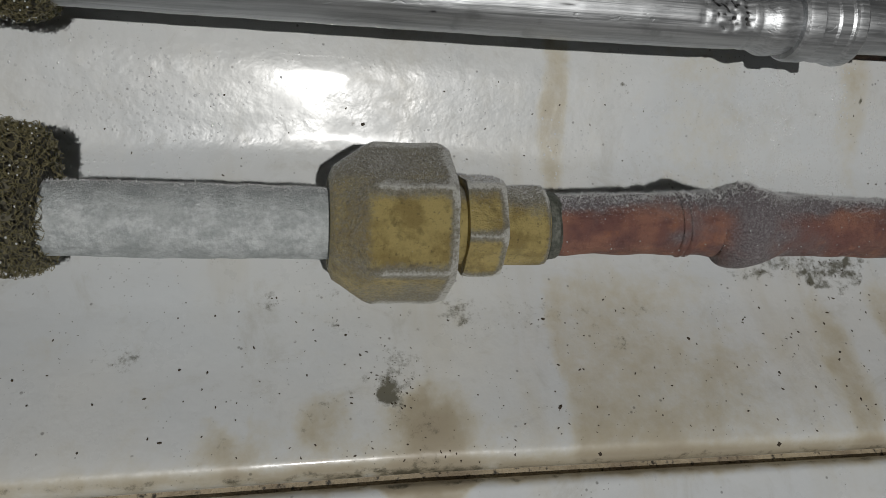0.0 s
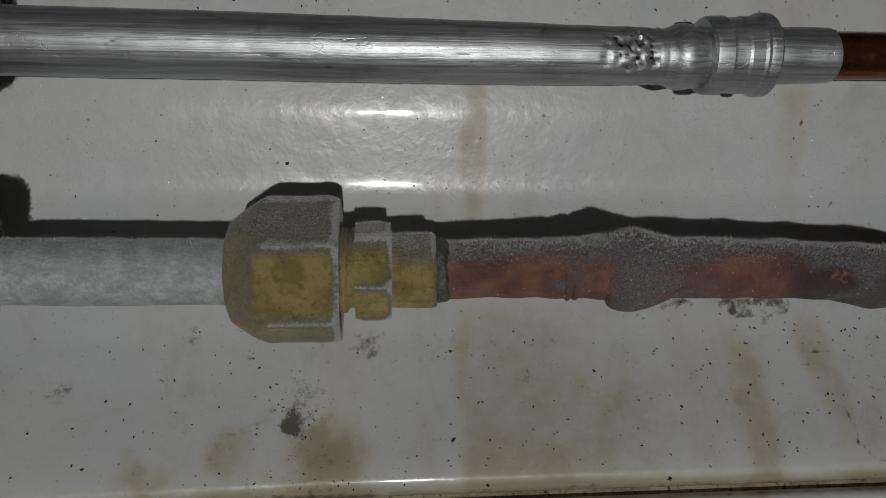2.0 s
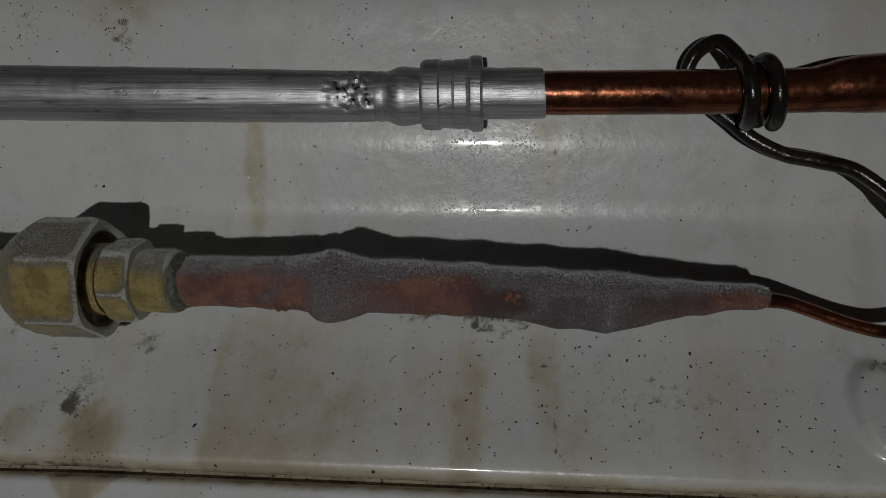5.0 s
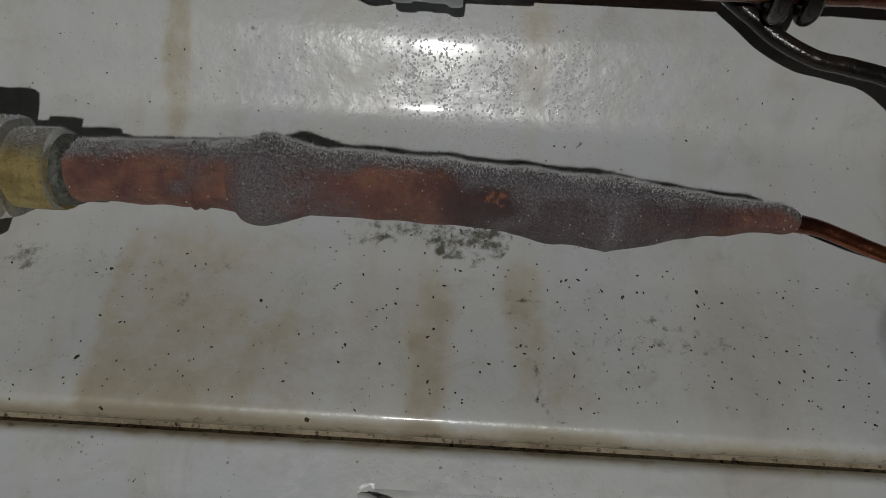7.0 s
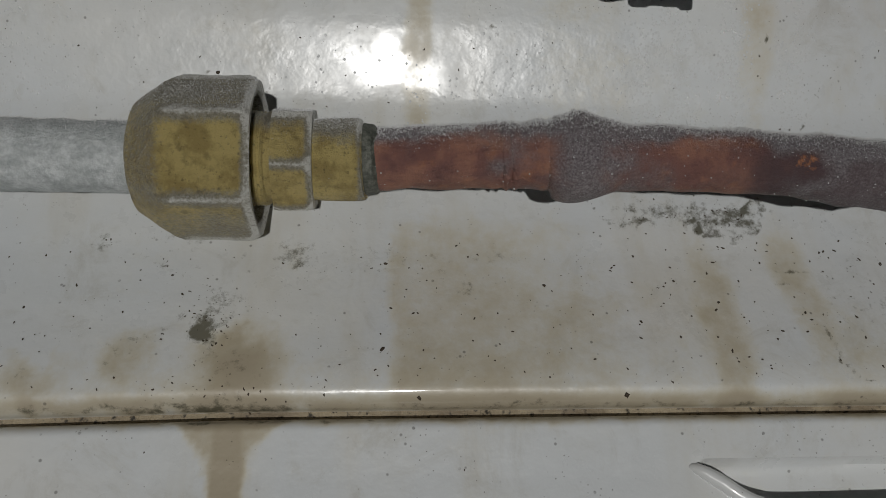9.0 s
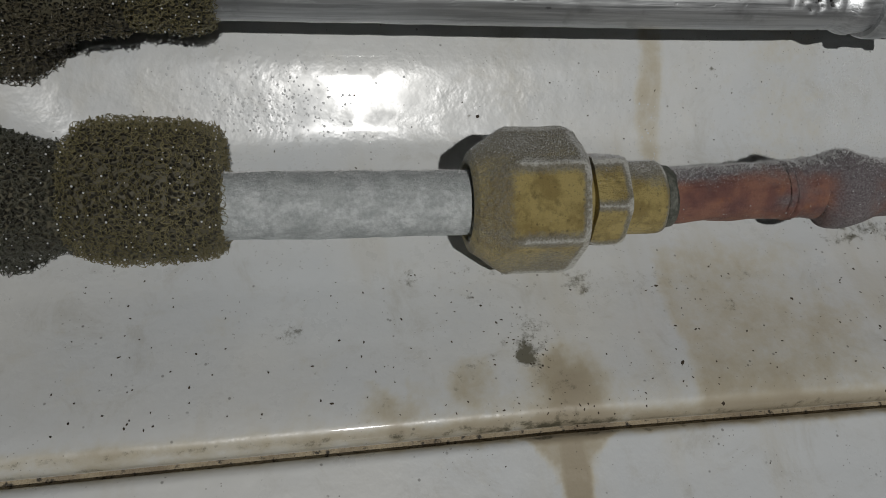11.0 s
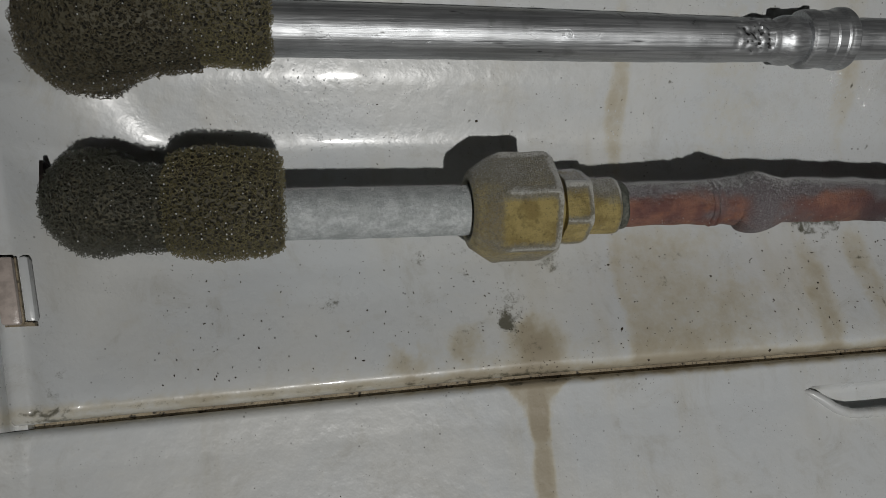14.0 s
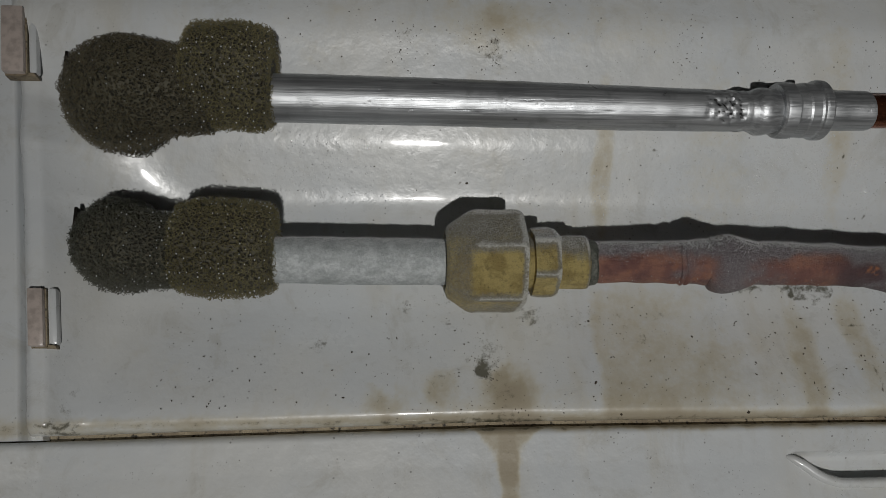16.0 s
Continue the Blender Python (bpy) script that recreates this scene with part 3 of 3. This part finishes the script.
nose = [(8.8, 5.9), (6.4, 6.1), (5.95, 6.5), (5.9, 7.1), (6.2, 7.7), (6.5, 8.5), (8.0, 9.6), (9.5, 10.6), (10.5, 11.3), (11.2, 11.8), (11.9, 12.2), (12.6, 12.5), (13.2, 12.6)]
v, f, n = hex_solid(13.6, 24.0, 109.3, 42.4, 12.6, radians(4), 0.0, 0.9, bore=9.6, nose=nose)
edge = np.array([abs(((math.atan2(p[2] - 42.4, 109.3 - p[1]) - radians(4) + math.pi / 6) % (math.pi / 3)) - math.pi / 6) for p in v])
# brass tone stays on faces turned front-down; others go greyer, edges white
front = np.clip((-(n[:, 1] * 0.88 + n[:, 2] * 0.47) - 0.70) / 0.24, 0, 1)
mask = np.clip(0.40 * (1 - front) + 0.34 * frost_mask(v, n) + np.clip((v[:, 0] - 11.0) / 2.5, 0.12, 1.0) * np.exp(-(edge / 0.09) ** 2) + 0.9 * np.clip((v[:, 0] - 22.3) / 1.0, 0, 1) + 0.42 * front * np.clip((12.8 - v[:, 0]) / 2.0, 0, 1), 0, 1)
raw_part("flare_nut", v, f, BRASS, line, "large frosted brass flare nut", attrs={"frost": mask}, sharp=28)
needles("nut_frost", v, f, line, 13000, 0.14, 2, 0.4, wide=0.08)

v, f, n = sweep([(21.8, 109.2, 42.4, 7.2)] + [(22.4 + 0.3 * k, 109.2, 42.4, 7.2 - 0.25 * (k % 2)) for k in range(11)] + [(25.8, 109.1, 42.3, 6.2), (26.8, 109.1, 42.3, 6.2)], 56, 0.1)
raw_part("union_neck", v, f, BRASS, line, attrs={"frost": frost_mask(v, n, -0.3)}, sharp=35)
v, f, n = hex_solid(26.3, 32.2, 109.0, 42.3, 8.5, radians(-33), 0.5, 0.5, steps=10)
edge = np.array([abs(((math.atan2(p[2] - 42.3, 109.0 - p[1]) + radians(33) + math.pi / 6) % (math.pi / 3)) - math.pi / 6) for p in v])
raw_part("union_hexagon", v, f, BRASS, line, "brass hexagon with white frosted edges", attrs={"frost": np.clip(frost_mask(v, n) * 0.5 + 1.0 * np.exp(-(edge / 0.11) ** 2) + 0.8 * np.clip((v[:, 0] - 31.0) / 0.8, 0, 1), 0, 1)}, sharp=28)
needles("hexagon_frost", v, f, line, 3600, 0.16, 3, 0.3, wide=0.08)
v, f, n = sweep(smooth_path([(32.0, 109.0, 42.2, 6.1), (34, 108.9, 42.2, 6.3), (39.0, 108.6, 42.1, 6.3)], 0.7).tolist() + [(39.6, 108.5, 42.1, 6.1), (39.8, 108.5, 42.1, 5.0)], 56, 0.1)
raw_part("union_collar", v, f, BRASS, line, attrs={"frost": np.clip(frost_mask(v, n) * 0.8 + 0.8 * np.clip((v[:, 0] - 38.4) / 0.8, 0, 1) * (v[:, 0] < 39.7), 0, 1)}, sharp=35)
needles("collar_frost", v, f, line, 3200, 0.17, 4, 0.3, wide=0.08)

v, f, n = sweep([(39.5, 108.5, 42.1, 5.2), (40.0, 108.45, 42.1, 5.55), (41.4, 108.3, 42.1, 5.35), (41.9, 108.2, 42.1, 4.9), (42.0, 108.2, 42.1, 4.4)], 56, 0.15)
raw_part("sealing_ring", v, f, RING, line, "dark grey-green ring between brass collar and copper", sharp=35)

drier_neck = [(40.8, 108.4, 42.1, 4.7), (50, 107, 41.8, 4.75), (57, 105.8, 41.5, 4.85), (59.6, 105.4, 41.4, 4.9), (60.2, 105.4, 41.4, 4.72), (60.9, 105.3, 41.4, 5.22), (61.5, 105.3, 41.4, 4.8), (62.2, 105.2, 41.4, 5.2),
                  (62.9, 105.2, 41.4, 4.85), (64.5, 105.2, 41.4, 5.05), (66.6, 105, 41.4, 5.3), (67.2, 105, 41.4, 5.1), (68.4, 104.8, 41.3, 6.0), (70.0, 104.8, 41.1, 6.75), (71.6, 104.7, 41.0, 6.95), (73.4, 104.7, 41.0, 6.6), (75.5, 104.7, 41.1, 5.9), (77.6, 104.8, 41.2, 5.3), (80, 104.9, 41.2, 5.05)]
drier_body = [(92, 105, 41.0, 4.9), (104, 105.2, 40.5, 4.85), (110, 105.4, 40.0, 5.15), (116, 105.7, 39.6, 5.35), (121.5, 106, 39.4, 5.55), (122.4, 106.1, 39.4, 5.75), (123.4, 106.1, 39.4, 5.5), (127, 106.5, 39.7, 4.9),
                  (133, 107.3, 40.3, 3.9), (140, 108.4, 40.9, 3.1), (145, 109.3, 41.3, 2.6), (148, 109.9, 41.5, 2.4), (150.8, 110.5, 41.6, 2.3), (152.2, 110.8, 41.6, 2.05), (153.0, 111.0, 41.6, 1.6)]
cu = smooth_path(drier_neck + drier_body, 0.35)
v, f, n = sweep(cu, 60, 0.45, 0.22, seed=4.0)
fm = frost_mask(v, n)
fm = 1.1 * fm + 0.06 + 0.5 * np.exp(-((v[:, 0] - 71.5) / 4.5) ** 2) + 0.24 * np.exp(-((v[:, 0] - 122) / 14) ** 2) + 0.5 * np.exp(-((v[:, 0] - 122.4) / 0.7) ** 2) - 0.28 * np.exp(-((v[:, 0] - 53) / 8) ** 2) - 0.2 * np.exp(-((v[:, 0] - 90) / 9) ** 2) - 0.25 * np.exp(-((v[:, 0] - 146) / 3.5) ** 2)
bare = 0.62 * np.exp(-((v[:, 0] - 105.5) / 3.0) ** 2 - ((v[:, 2] - 38.6) / 2.0) ** 2) + 0.55 * np.exp(-((v[:, 0] - 143) / 3.5) ** 2 - ((v[:, 2] - 40.2) / 1.3) ** 2)
tarnish = np.exp(-((v[:, 0] - 112) / 17) ** 2) + 0.5 * np.exp(-((v[:, 0] - 135) / 12) ** 2) + 0.35 * np.exp(-((v[:, 0] - 72) / 6) ** 2)
fm -= 0.3 * bare
raw_part("copper_drier", v, f, COPPER_FROST, line, "reddish copper tube with a swollen ring, partly white with frost", attrs={"frost": np.clip(fm, 0, 1), "tarnish": tarnish, "bare": bare}, sharp=60)
needles("copper_frost", v, f, line, 44000, 0.24, 5, 0.42, wide=0.10)
beads(v, f, line, 380, 12, 0.05, 0.14)
v, f, n = sweep(smooth_path([(150, 110.4, 41.6, 1.5), (153.5, 111.3, 41.5, 1.5), (157, 111.8, 41.1, 1.35), (162, 112.4, 39.6, 1.3), (169, 113, 37.4, 1.3), (175, 113.4, 36.3, 1.3), (181, 113.8, 37.0, 1.3), (189, 114.5, 39.5, 1.3), (210, 116, 47, 1.3), (239.8, 117, 55, 1.3)], 0.8), 20, 0.08)
raw_part("capillary_tube", v, f, COPPER, line, "thin dark copper capillary tube", sharp=60)
tagged(line, "frosted refrigerant line with brass flare nut and tapered copper drier", "pipe")

# ---- upper line: aluminium tube crimped onto copper ----
upper = thing("aluminium_copper_line", 90, 102, 79)
alu_up = smooth_path([(-74.5, 132, 87, 5.3), (-74, 116, 86, 5.3), (-70, 106, 83, 5.4), (-58, 102.3, 80.4, 5.6), (-34, 102, 79.9, 5.65), (0, 102, 79.6, 5.6), (40, 102, 79.1, 5.4), (66, 102, 78.8, 5.1), (77, 102, 78.8, 4.95), (78.0, 102, 78.8, 4.75), (78.8, 102, 78.8, 5.0),
                      (79.6, 102, 78.8, 4.8), (80.8, 102, 78.8, 5.05), (82.2, 102, 78.8, 5.6), (83.6, 102, 78.8, 5.75), (85.2, 102, 78.8, 5.5), (86.8, 102, 78.9, 5.3), (90, 102, 79, 5.2)], 0.4)
v, f, n = sweep(alu_up, 60, 0.10, 0.2, seed=8.0)
rngd = np.random.default_rng(31)
pit = np.zeros(len(v))
for _ in range(85):
    dx, da = rngd.uniform(68.5, 77.5), rngd.normal(-0.2, 0.5)
    c = np.array((dx, 102 - 5.0 * math.cos(da), 78.8 + 5.0 * math.sin(da)))
    d = np.exp(-(((v - c) / np.array((0.6, 0.5, 0.3))) ** 2).sum(1))
    v -= n * (d * rngd.uniform(0.2, 0.55))[:, None]
    pit += np.clip(d - 0.35, 0, 1) * rngd.uniform(0.2, 1.0)
for cx, ca, ln, slant in ((42, 0.9, 1.6, 0.5), (41.2, 0.6, 1.3, -0.9), (27, -0.35, 0.9, 0.8), (44, -0.6, 3.0, 0.12), (22, -1.1, 1.2, 0.3), (51, 0.7, 2.2, 0.2), (12, -0.7, 2.4, -0.1), (58, 0.3, 1.4, 0.9), (-12, -0.4, 1.6, 0.4), (4, 0.5, 2.0, -0.2)):
    ang = np.arctan2(v[:, 2] - 79.2, 102 - v[:, 1]) - ca
    along, across = v[:, 0] - cx, 5.4 * ang
    d = np.exp(-((along * math.cos(slant) + across * math.sin(slant)) / ln) ** 4 - ((across * math.cos(slant) - along * math.sin(slant)) / 0.32) ** 2)
    v -= n * (0.07 * d)[:, None]
    pit += 0.3 * d
raw_part("aluminium_tube", v, f, ALU, upper, "scratched bright aluminium tube with tool marks", sharp=50, attrs={"pit": np.clip(pit, 0, 1)})
ring = [(86.7, 5.4), (86.8, 6.4), (87.4, 6.75), (88.0, 6.85), (90.6, 6.85), (91.0, 6.55), (91.4, 6.5), (93.6, 6.6), (94.2, 6.75), (96.6, 6.75), (97.2, 6.95), (97.6, 7.25), (98.2, 7.35), (99.6, 7.3), (100.0, 7.1), (100.1, 5.3)]
v, f, n = sweep([(86.9 + (x - 86.7) * 0.9, 102, 79.1 + 0.02 * (x - 87), r) for x, r in ring], 60, 0.08)
raw_part("crimp_ring", v, f, ALU, upper, "stepped aluminium crimp ring", sharp=12)
v, f, n = sweep([(98.2, 102, 79.4, 5.0), (99.0, 102, 79.4, 5.0)] + [(x, 102, 79.45, 5.0 - 0.01 * (x - 100)) for x in np.arange(100, 110.2, 0.6)] + [(110.6, 102, 79.5, 4.85), (110.7, 102, 79.5, 4.3)], 60, 0.12)
raw_part("end_sleeve", v, f, ALU, upper, "brushed aluminium sleeve end", sharp=35)
v, f, n = sweep(smooth_path([(108, 102, 79.5, 4.25), (140, 102, 79.8, 4.25), (159, 102, 80.1, 4.25), (163, 102, 80.5, 4.5), (167, 102, 81.1, 5.1), (172, 102.2, 81.6, 5.5), (185, 102.5, 82.3, 5.6), (239.8, 103, 84, 5.6)], 1.0), 56, 0.07)
raw_part("copper_tube", v, f, COPPER, upper, "dark tarnished copper tube", sharp=60)
tagged(upper, "bright aluminium tube crimped onto a dark copper tube", "pipe")

# ---- black capillary wound round the upper copper tube ----
coil = thing("capillary_coil", 150, 102, 80)
turns = [(239, 113, 30, 1.5), (205, 113, 42, 1.5), (188, 112, 52, 1.5), (180, 111.3, 59.5, 1.5), (177, 111, 63, 1.5), (171, 110.5, 67.4, 1.5), (164, 110, 69.0, 1.5), (158, 110, 70.3, 1.5), (152, 109.5, 73.3, 1.5), (148.0, 109, 76.6, 1.5), (144, 108.6, 80.0, 1.5),
         (140.4, 108.4, 83.5, 1.5), (139.4, 106.8, 87.2, 1.5), (141.2, 104.5, 90.0, 1.5), (144.4, 101, 89.8, 1.5)]
for k in range(0, 13):
    a = radians(52 - 45 * k)
    turns.append((147.2 + 0.6 * k, 102 - 5.9 * math.cos(a), 79.7 + 5.9 * math.sin(a), 1.5))
turns += [(156, 108.5, 80, 1.5), (162, 109.5, 82, 1.5), (190, 110, 84, 1.5), (239, 109, 86, 1.5)]
for nm, rows in (("lower_tail", turns[:12]), ("wound_loop", turns[11:-3]), ("rear_tail", turns[-4:])):
    v, f, n = sweep(smooth_path(rows, 0.6), 20, 0.06)
    raw_part(nm, v, f, BLACK, coil, sharp=60)
tagged(coil, "thin black capillary tube wound twice round the copper tube", "capillary tube")


# ---- foam sleeves where the lines leave the wall ----
def foam_skin(rows, seed, thing_, strand, core, count, wobble=0.9):
    """One piece of open-cell foam: a dark core and a net of thin struts over it."""
    path = smooth_path(rows, 0.9)
    v, f, n = sweep(path, 64, wobble, 0.16, seed=seed)
    v2 = v + n * np.array([0.5 * noise.noise(Vector(p) * 0.9) for p in v])[:, None]
    raw_part("foam_core", v2 - n * 0.5, f, core, thing_, "dark open-cell foam")
    rng = np.random.default_rng(int(seed * 10))
    quads = np.array([q for q in f if len(q) == 4])
    q = v2[quads]
    nr = np.cross(q[:, 2] - q[:, 0], q[:, 3] - q[:, 1])
    ar = np.linalg.norm(nr, axis=1)
    nr /= ar[:, None] + 1e-9
    pk = rng.choice(len(q), count, p=ar / ar.sum())
    uv = rng.random((count, 2))
    qq = q[pk]
    pos = (qq[:, 0] * (1 - uv[:, :1]) + qq[:, 1] * uv[:, :1]) * (1 - uv[:, 1:]) + (qq[:, 3] * (1 - uv[:, :1]) + qq[:, 2] * uv[:, :1]) * uv[:, 1:]
    pos += nr[pk] * (rng.uniform(-0.55, 0.45, (count, 1)) + 0.75 * rng.random((count, 1)) ** 3)
    # join each node to its nearest neighbours with thin struts
    cell = {}
    for i, p in enumerate(pos):
        cell.setdefault(tuple((p // 0.95).astype(int)), []).append(i)
    pairs = set()
    for i, p in enumerate(pos):
        k = (p // 0.95).astype(int)
        near = [j for a in (-1, 0, 1) for b in (-1, 0, 1) for d in (-1, 0, 1) for j in cell.get((k[0] + a, k[1] + b, k[2] + d), ()) if j != i]
        near.sort(key=lambda j: ((pos[j] - p) ** 2).sum())
        for j in near[1:4]:
            pairs.add((min(i, j), max(i, j)))
    pr = np.array(sorted(pairs))
    a, b = pos[pr[:, 0]], pos[pr[:, 1]]
    d = b - a
    d /= np.linalg.norm(d, axis=1)[:, None] + 1e-9
    s = np.cross(d, rng.normal(0, 1, d.shape))
    s /= np.linalg.norm(s, axis=1)[:, None] + 1e-9
    u = np.cross(d, s)
    w = rng.uniform(0.028, 0.06, (len(d), 1))
    ringv = [s * w, (-0.5 * s + 0.87 * u) * w, (-0.5 * s - 0.87 * u) * w]
    vv = np.stack([a + r for r in ringv] + [b + r for r in ringv], 1).reshape(-1, 3)
    k = np.arange(len(d))[:, None] * 6
    ff = np.concatenate([k + np.array(x) for x in ((0, 1, 4, 3), (1, 2, 5, 4), (2, 0, 3, 5))])
    tagged(raw_part("foam_fuzz", vv, ff, strand, thing_, "glossy foam cell struts", smooth=True), kind="stuff")
    beads(v2 + n * 0.5, f, thing_, 260, int(seed * 10) + 3, 0.08, 0.2)


def foam_sleeve(wrap, collar, seed, label, edge_box, wrap_strand):
    """A foam wrap that comes out of the wall, and a thicker foam collar pushed over its end."""
    t = thing("foam_sleeve", *wrap[len(wrap) // 2][:3])
    foam_skin(wrap, seed, t, wrap_strand, FOAM_CORE, 19000)
    foam_skin(collar, seed + 3.1, t, FOAM_STRAND, FOAM_CORE, 15000, 0.6)
    # thin black slab at the foam's left end, by the wall
    part("dark_edge", box_bm(*edge_box, 0.2), BLACK, t, "black edge where the foam meets the wall")
    return tagged(t, label, "foam sleeve", "foam pipe sleeves")


foam_sleeve([(-70.0, 126, 48.0, 10.0), (-70.2, 118, 47.9, 10.4), (-69.6, 113, 47.4, 10.6), (-66.5, 110.5, 46.0, 9.7), (-61, 109, 44.7, 8.5), (-55, 108.8, 44.4, 8.2), (-49, 108.8, 44.2, 8.2)],
            [(-55.4, 108.4, 44.9, 7.4), (-54.9, 108.4, 44.9, 9.0), (-53.4, 108.3, 44.9, 10.1), (-50, 108, 45.1, 10.8), (-45, 108, 45.2, 11.0), (-40, 108, 45.0, 10.9), (-36, 108.2, 44.7, 10.4), (-34.0, 108.3, 44.6, 9.8), (-33.4, 108.3, 44.6, 8.6), (-33.2, 108.3, 44.6, 5.2)], 1.3,
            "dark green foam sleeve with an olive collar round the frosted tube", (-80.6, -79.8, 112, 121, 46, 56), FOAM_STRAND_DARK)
foam_sleeve([(-70.5, 124, 83, 11.5), (-70.8, 113, 82.6, 12.4), (-70.2, 106, 82, 12.8), (-67, 102.5, 81.3, 12.5), (-62, 100.6, 80.6, 11.2), (-56, 99.8, 80.3, 10.1), (-48, 99.5, 80.5, 9.6)],
            [(-53.0, 99.6, 83.8, 8.5), (-52.6, 99.6, 83.8, 10.6), (-51.6, 99.6, 83.8, 11.5), (-47, 99.5, 83.9, 11.9), (-42, 99.5, 83.8, 12.0), (-37, 99.5, 83.3, 11.6), (-35.0, 99.5, 83.1, 11.2), (-34.4, 99.5, 83.1, 10.4), (-34.1, 99.5, 83.1, 5.4)], 2.7,
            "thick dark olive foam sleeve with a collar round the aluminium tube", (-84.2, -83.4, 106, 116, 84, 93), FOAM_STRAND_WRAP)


# ---- loose dirt and water drops on the liner ----
def surface(x, z):
    return float(recess_y(np.array([x]), np.array([z]))[0]) if z > 6 else float(lower_y(np.array([x]), np.array([z]))[0])


rng = np.random.default_rng(77)
spots = [(43.1, 30.3, .5), (9.2, 27.9, .5), (42.5, 14.6, .55), (68.9, 26.1, .55), (83.6, 19.3, .5), (97.4, 22.9, .5), (141.2, 32.5, .55), (114.1, 12.4, .3), (119, 58.5, .35), (117.1, 58.6, .35), (140.9, 61, .35), (13.1, 66.4, .6), (-15.8, 22.6, .4), (48, 7.1, .6), (79.2, 7.2, .7)]
spots += [(rng.uniform(-60, 75), rng.uniform(9, 36), rng.uniform(0.12, 0.32)) for _ in range(160)]
spots += [(rng.uniform(75, 185), rng.uniform(9, 36), rng.uniform(0.12, 0.4)) for _ in range(230)]
spots += [(rng.uniform(-70, 180), rng.uniform(50, 74), rng.uniform(0.1, 0.28)) for _ in range(90)]
spots += [(rng.uniform(-40, 180), rng.uniform(86, 118), rng.uniform(0.1, 0.35)) for _ in range(110)]
for cx, cz, sx, sz, cnt in ((-3.5, 98.5, 2.2, 3.5, 45), (18.5, 97, 3.0, 3.6, 40), (70, 99, 3, 4, 30), (99, 40, 10, 2.6, 45), (17, 8.5, 10, 1.2, 40)):
    spots += [(rng.normal(cx, sx), rng.normal(cz, sz), rng.uniform(0.1, 0.3)) for _ in range(cnt)]
spots += [(rng.normal(16, 3), rng.normal(18, 3.5), rng.uniform(0.1, 0.28)) for _ in range(50)]
spots += [(rng.uniform(-60, 120), rng.uniform(-40, 2), rng.uniform(0.1, 0.25)) for _ in range(40)]


def caps(name, spots, height, stretch, material, label, category, rough, size=1.0):
    """Low rounded bits lying on the liner, joined as one object."""
    vv, ff = [], []
    for x, z, r in spots:
        r *= size
        y = surface(x, z)
        sl = (surface(x, z + 1) - surface(x, z - 1)) / 2
        tilt, k0 = rng.uniform(0, math.pi), len(vv)
        e = rng.uniform(1.0, stretch)
        for ringr, h in ((1.0, -0.05), (0.75, 0.62), (0.35, 0.95)):
            for k in range(8):
                a = 2 * math.pi * k / 8
                q = r * ringr * (1 + rough * rng.uniform(-1, 1))
                dx, dz = q * e * math.cos(a), q * math.sin(a)
                dx, dz = dx * math.cos(tilt) - dz * math.sin(tilt), dx * math.sin(tilt) + dz * math.cos(tilt)
                vv.append((x + dx, y + sl * dz - h * r * height, z + dz))
        vv.append((x, y - r * height, z))
        for i in range(2):
            for k in range(8):
                a, b = k0 + i * 8 + k, k0 + i * 8 + (k + 1) % 8
                ff.append((a, b, b + 8, a + 8))
        for k in range(8):
            ff.append((k0 + 16 + k, k0 + 16 + (k + 1) % 8, k0 + 24))
    return tagged(raw_part(name, vv, ff, material), label, category, kind="stuff")


caps("dirt_specks", spots, 0.7, 2.2, DIRT, "dark dirt specks scattered on the white liner", "dirt", 0.35, 0.48)

drops = []
while len(drops) < 2600:
    x, z = rng.uniform(-45, 150), rng.uniform(46, 100)
    d = max(soft(x, z, 95, 66, 9, 13, 0, 2), soft(x, z, 108, 66, 3.5, 14, 0, 2), soft(x, z, 119, 69, 3, 10), 0.16 * soft(x, z, 52, 58, 8, 10), 0.2 * soft(x, z, 66, 62, 10, 12), 0.06 * soft(x, z, 35, 62, 10, 12), 0.4 * soft(x, z, -28, 66, 13, 9), 0.25 * soft(x, z, 95, 96, 6, 6))
    if noise.noise(Vector((x * 0.25, z * 0.2, 1.0))) * 0.5 + 0.5 > 0.35 and rng.random() < d:
        drops.append((x, z, rng.uniform(0.11, 0.32)))
caps("water_drops", drops, 0.26, 1.3, WATER, "small clear water drops on the liner", "water", 0.1, 0.75)
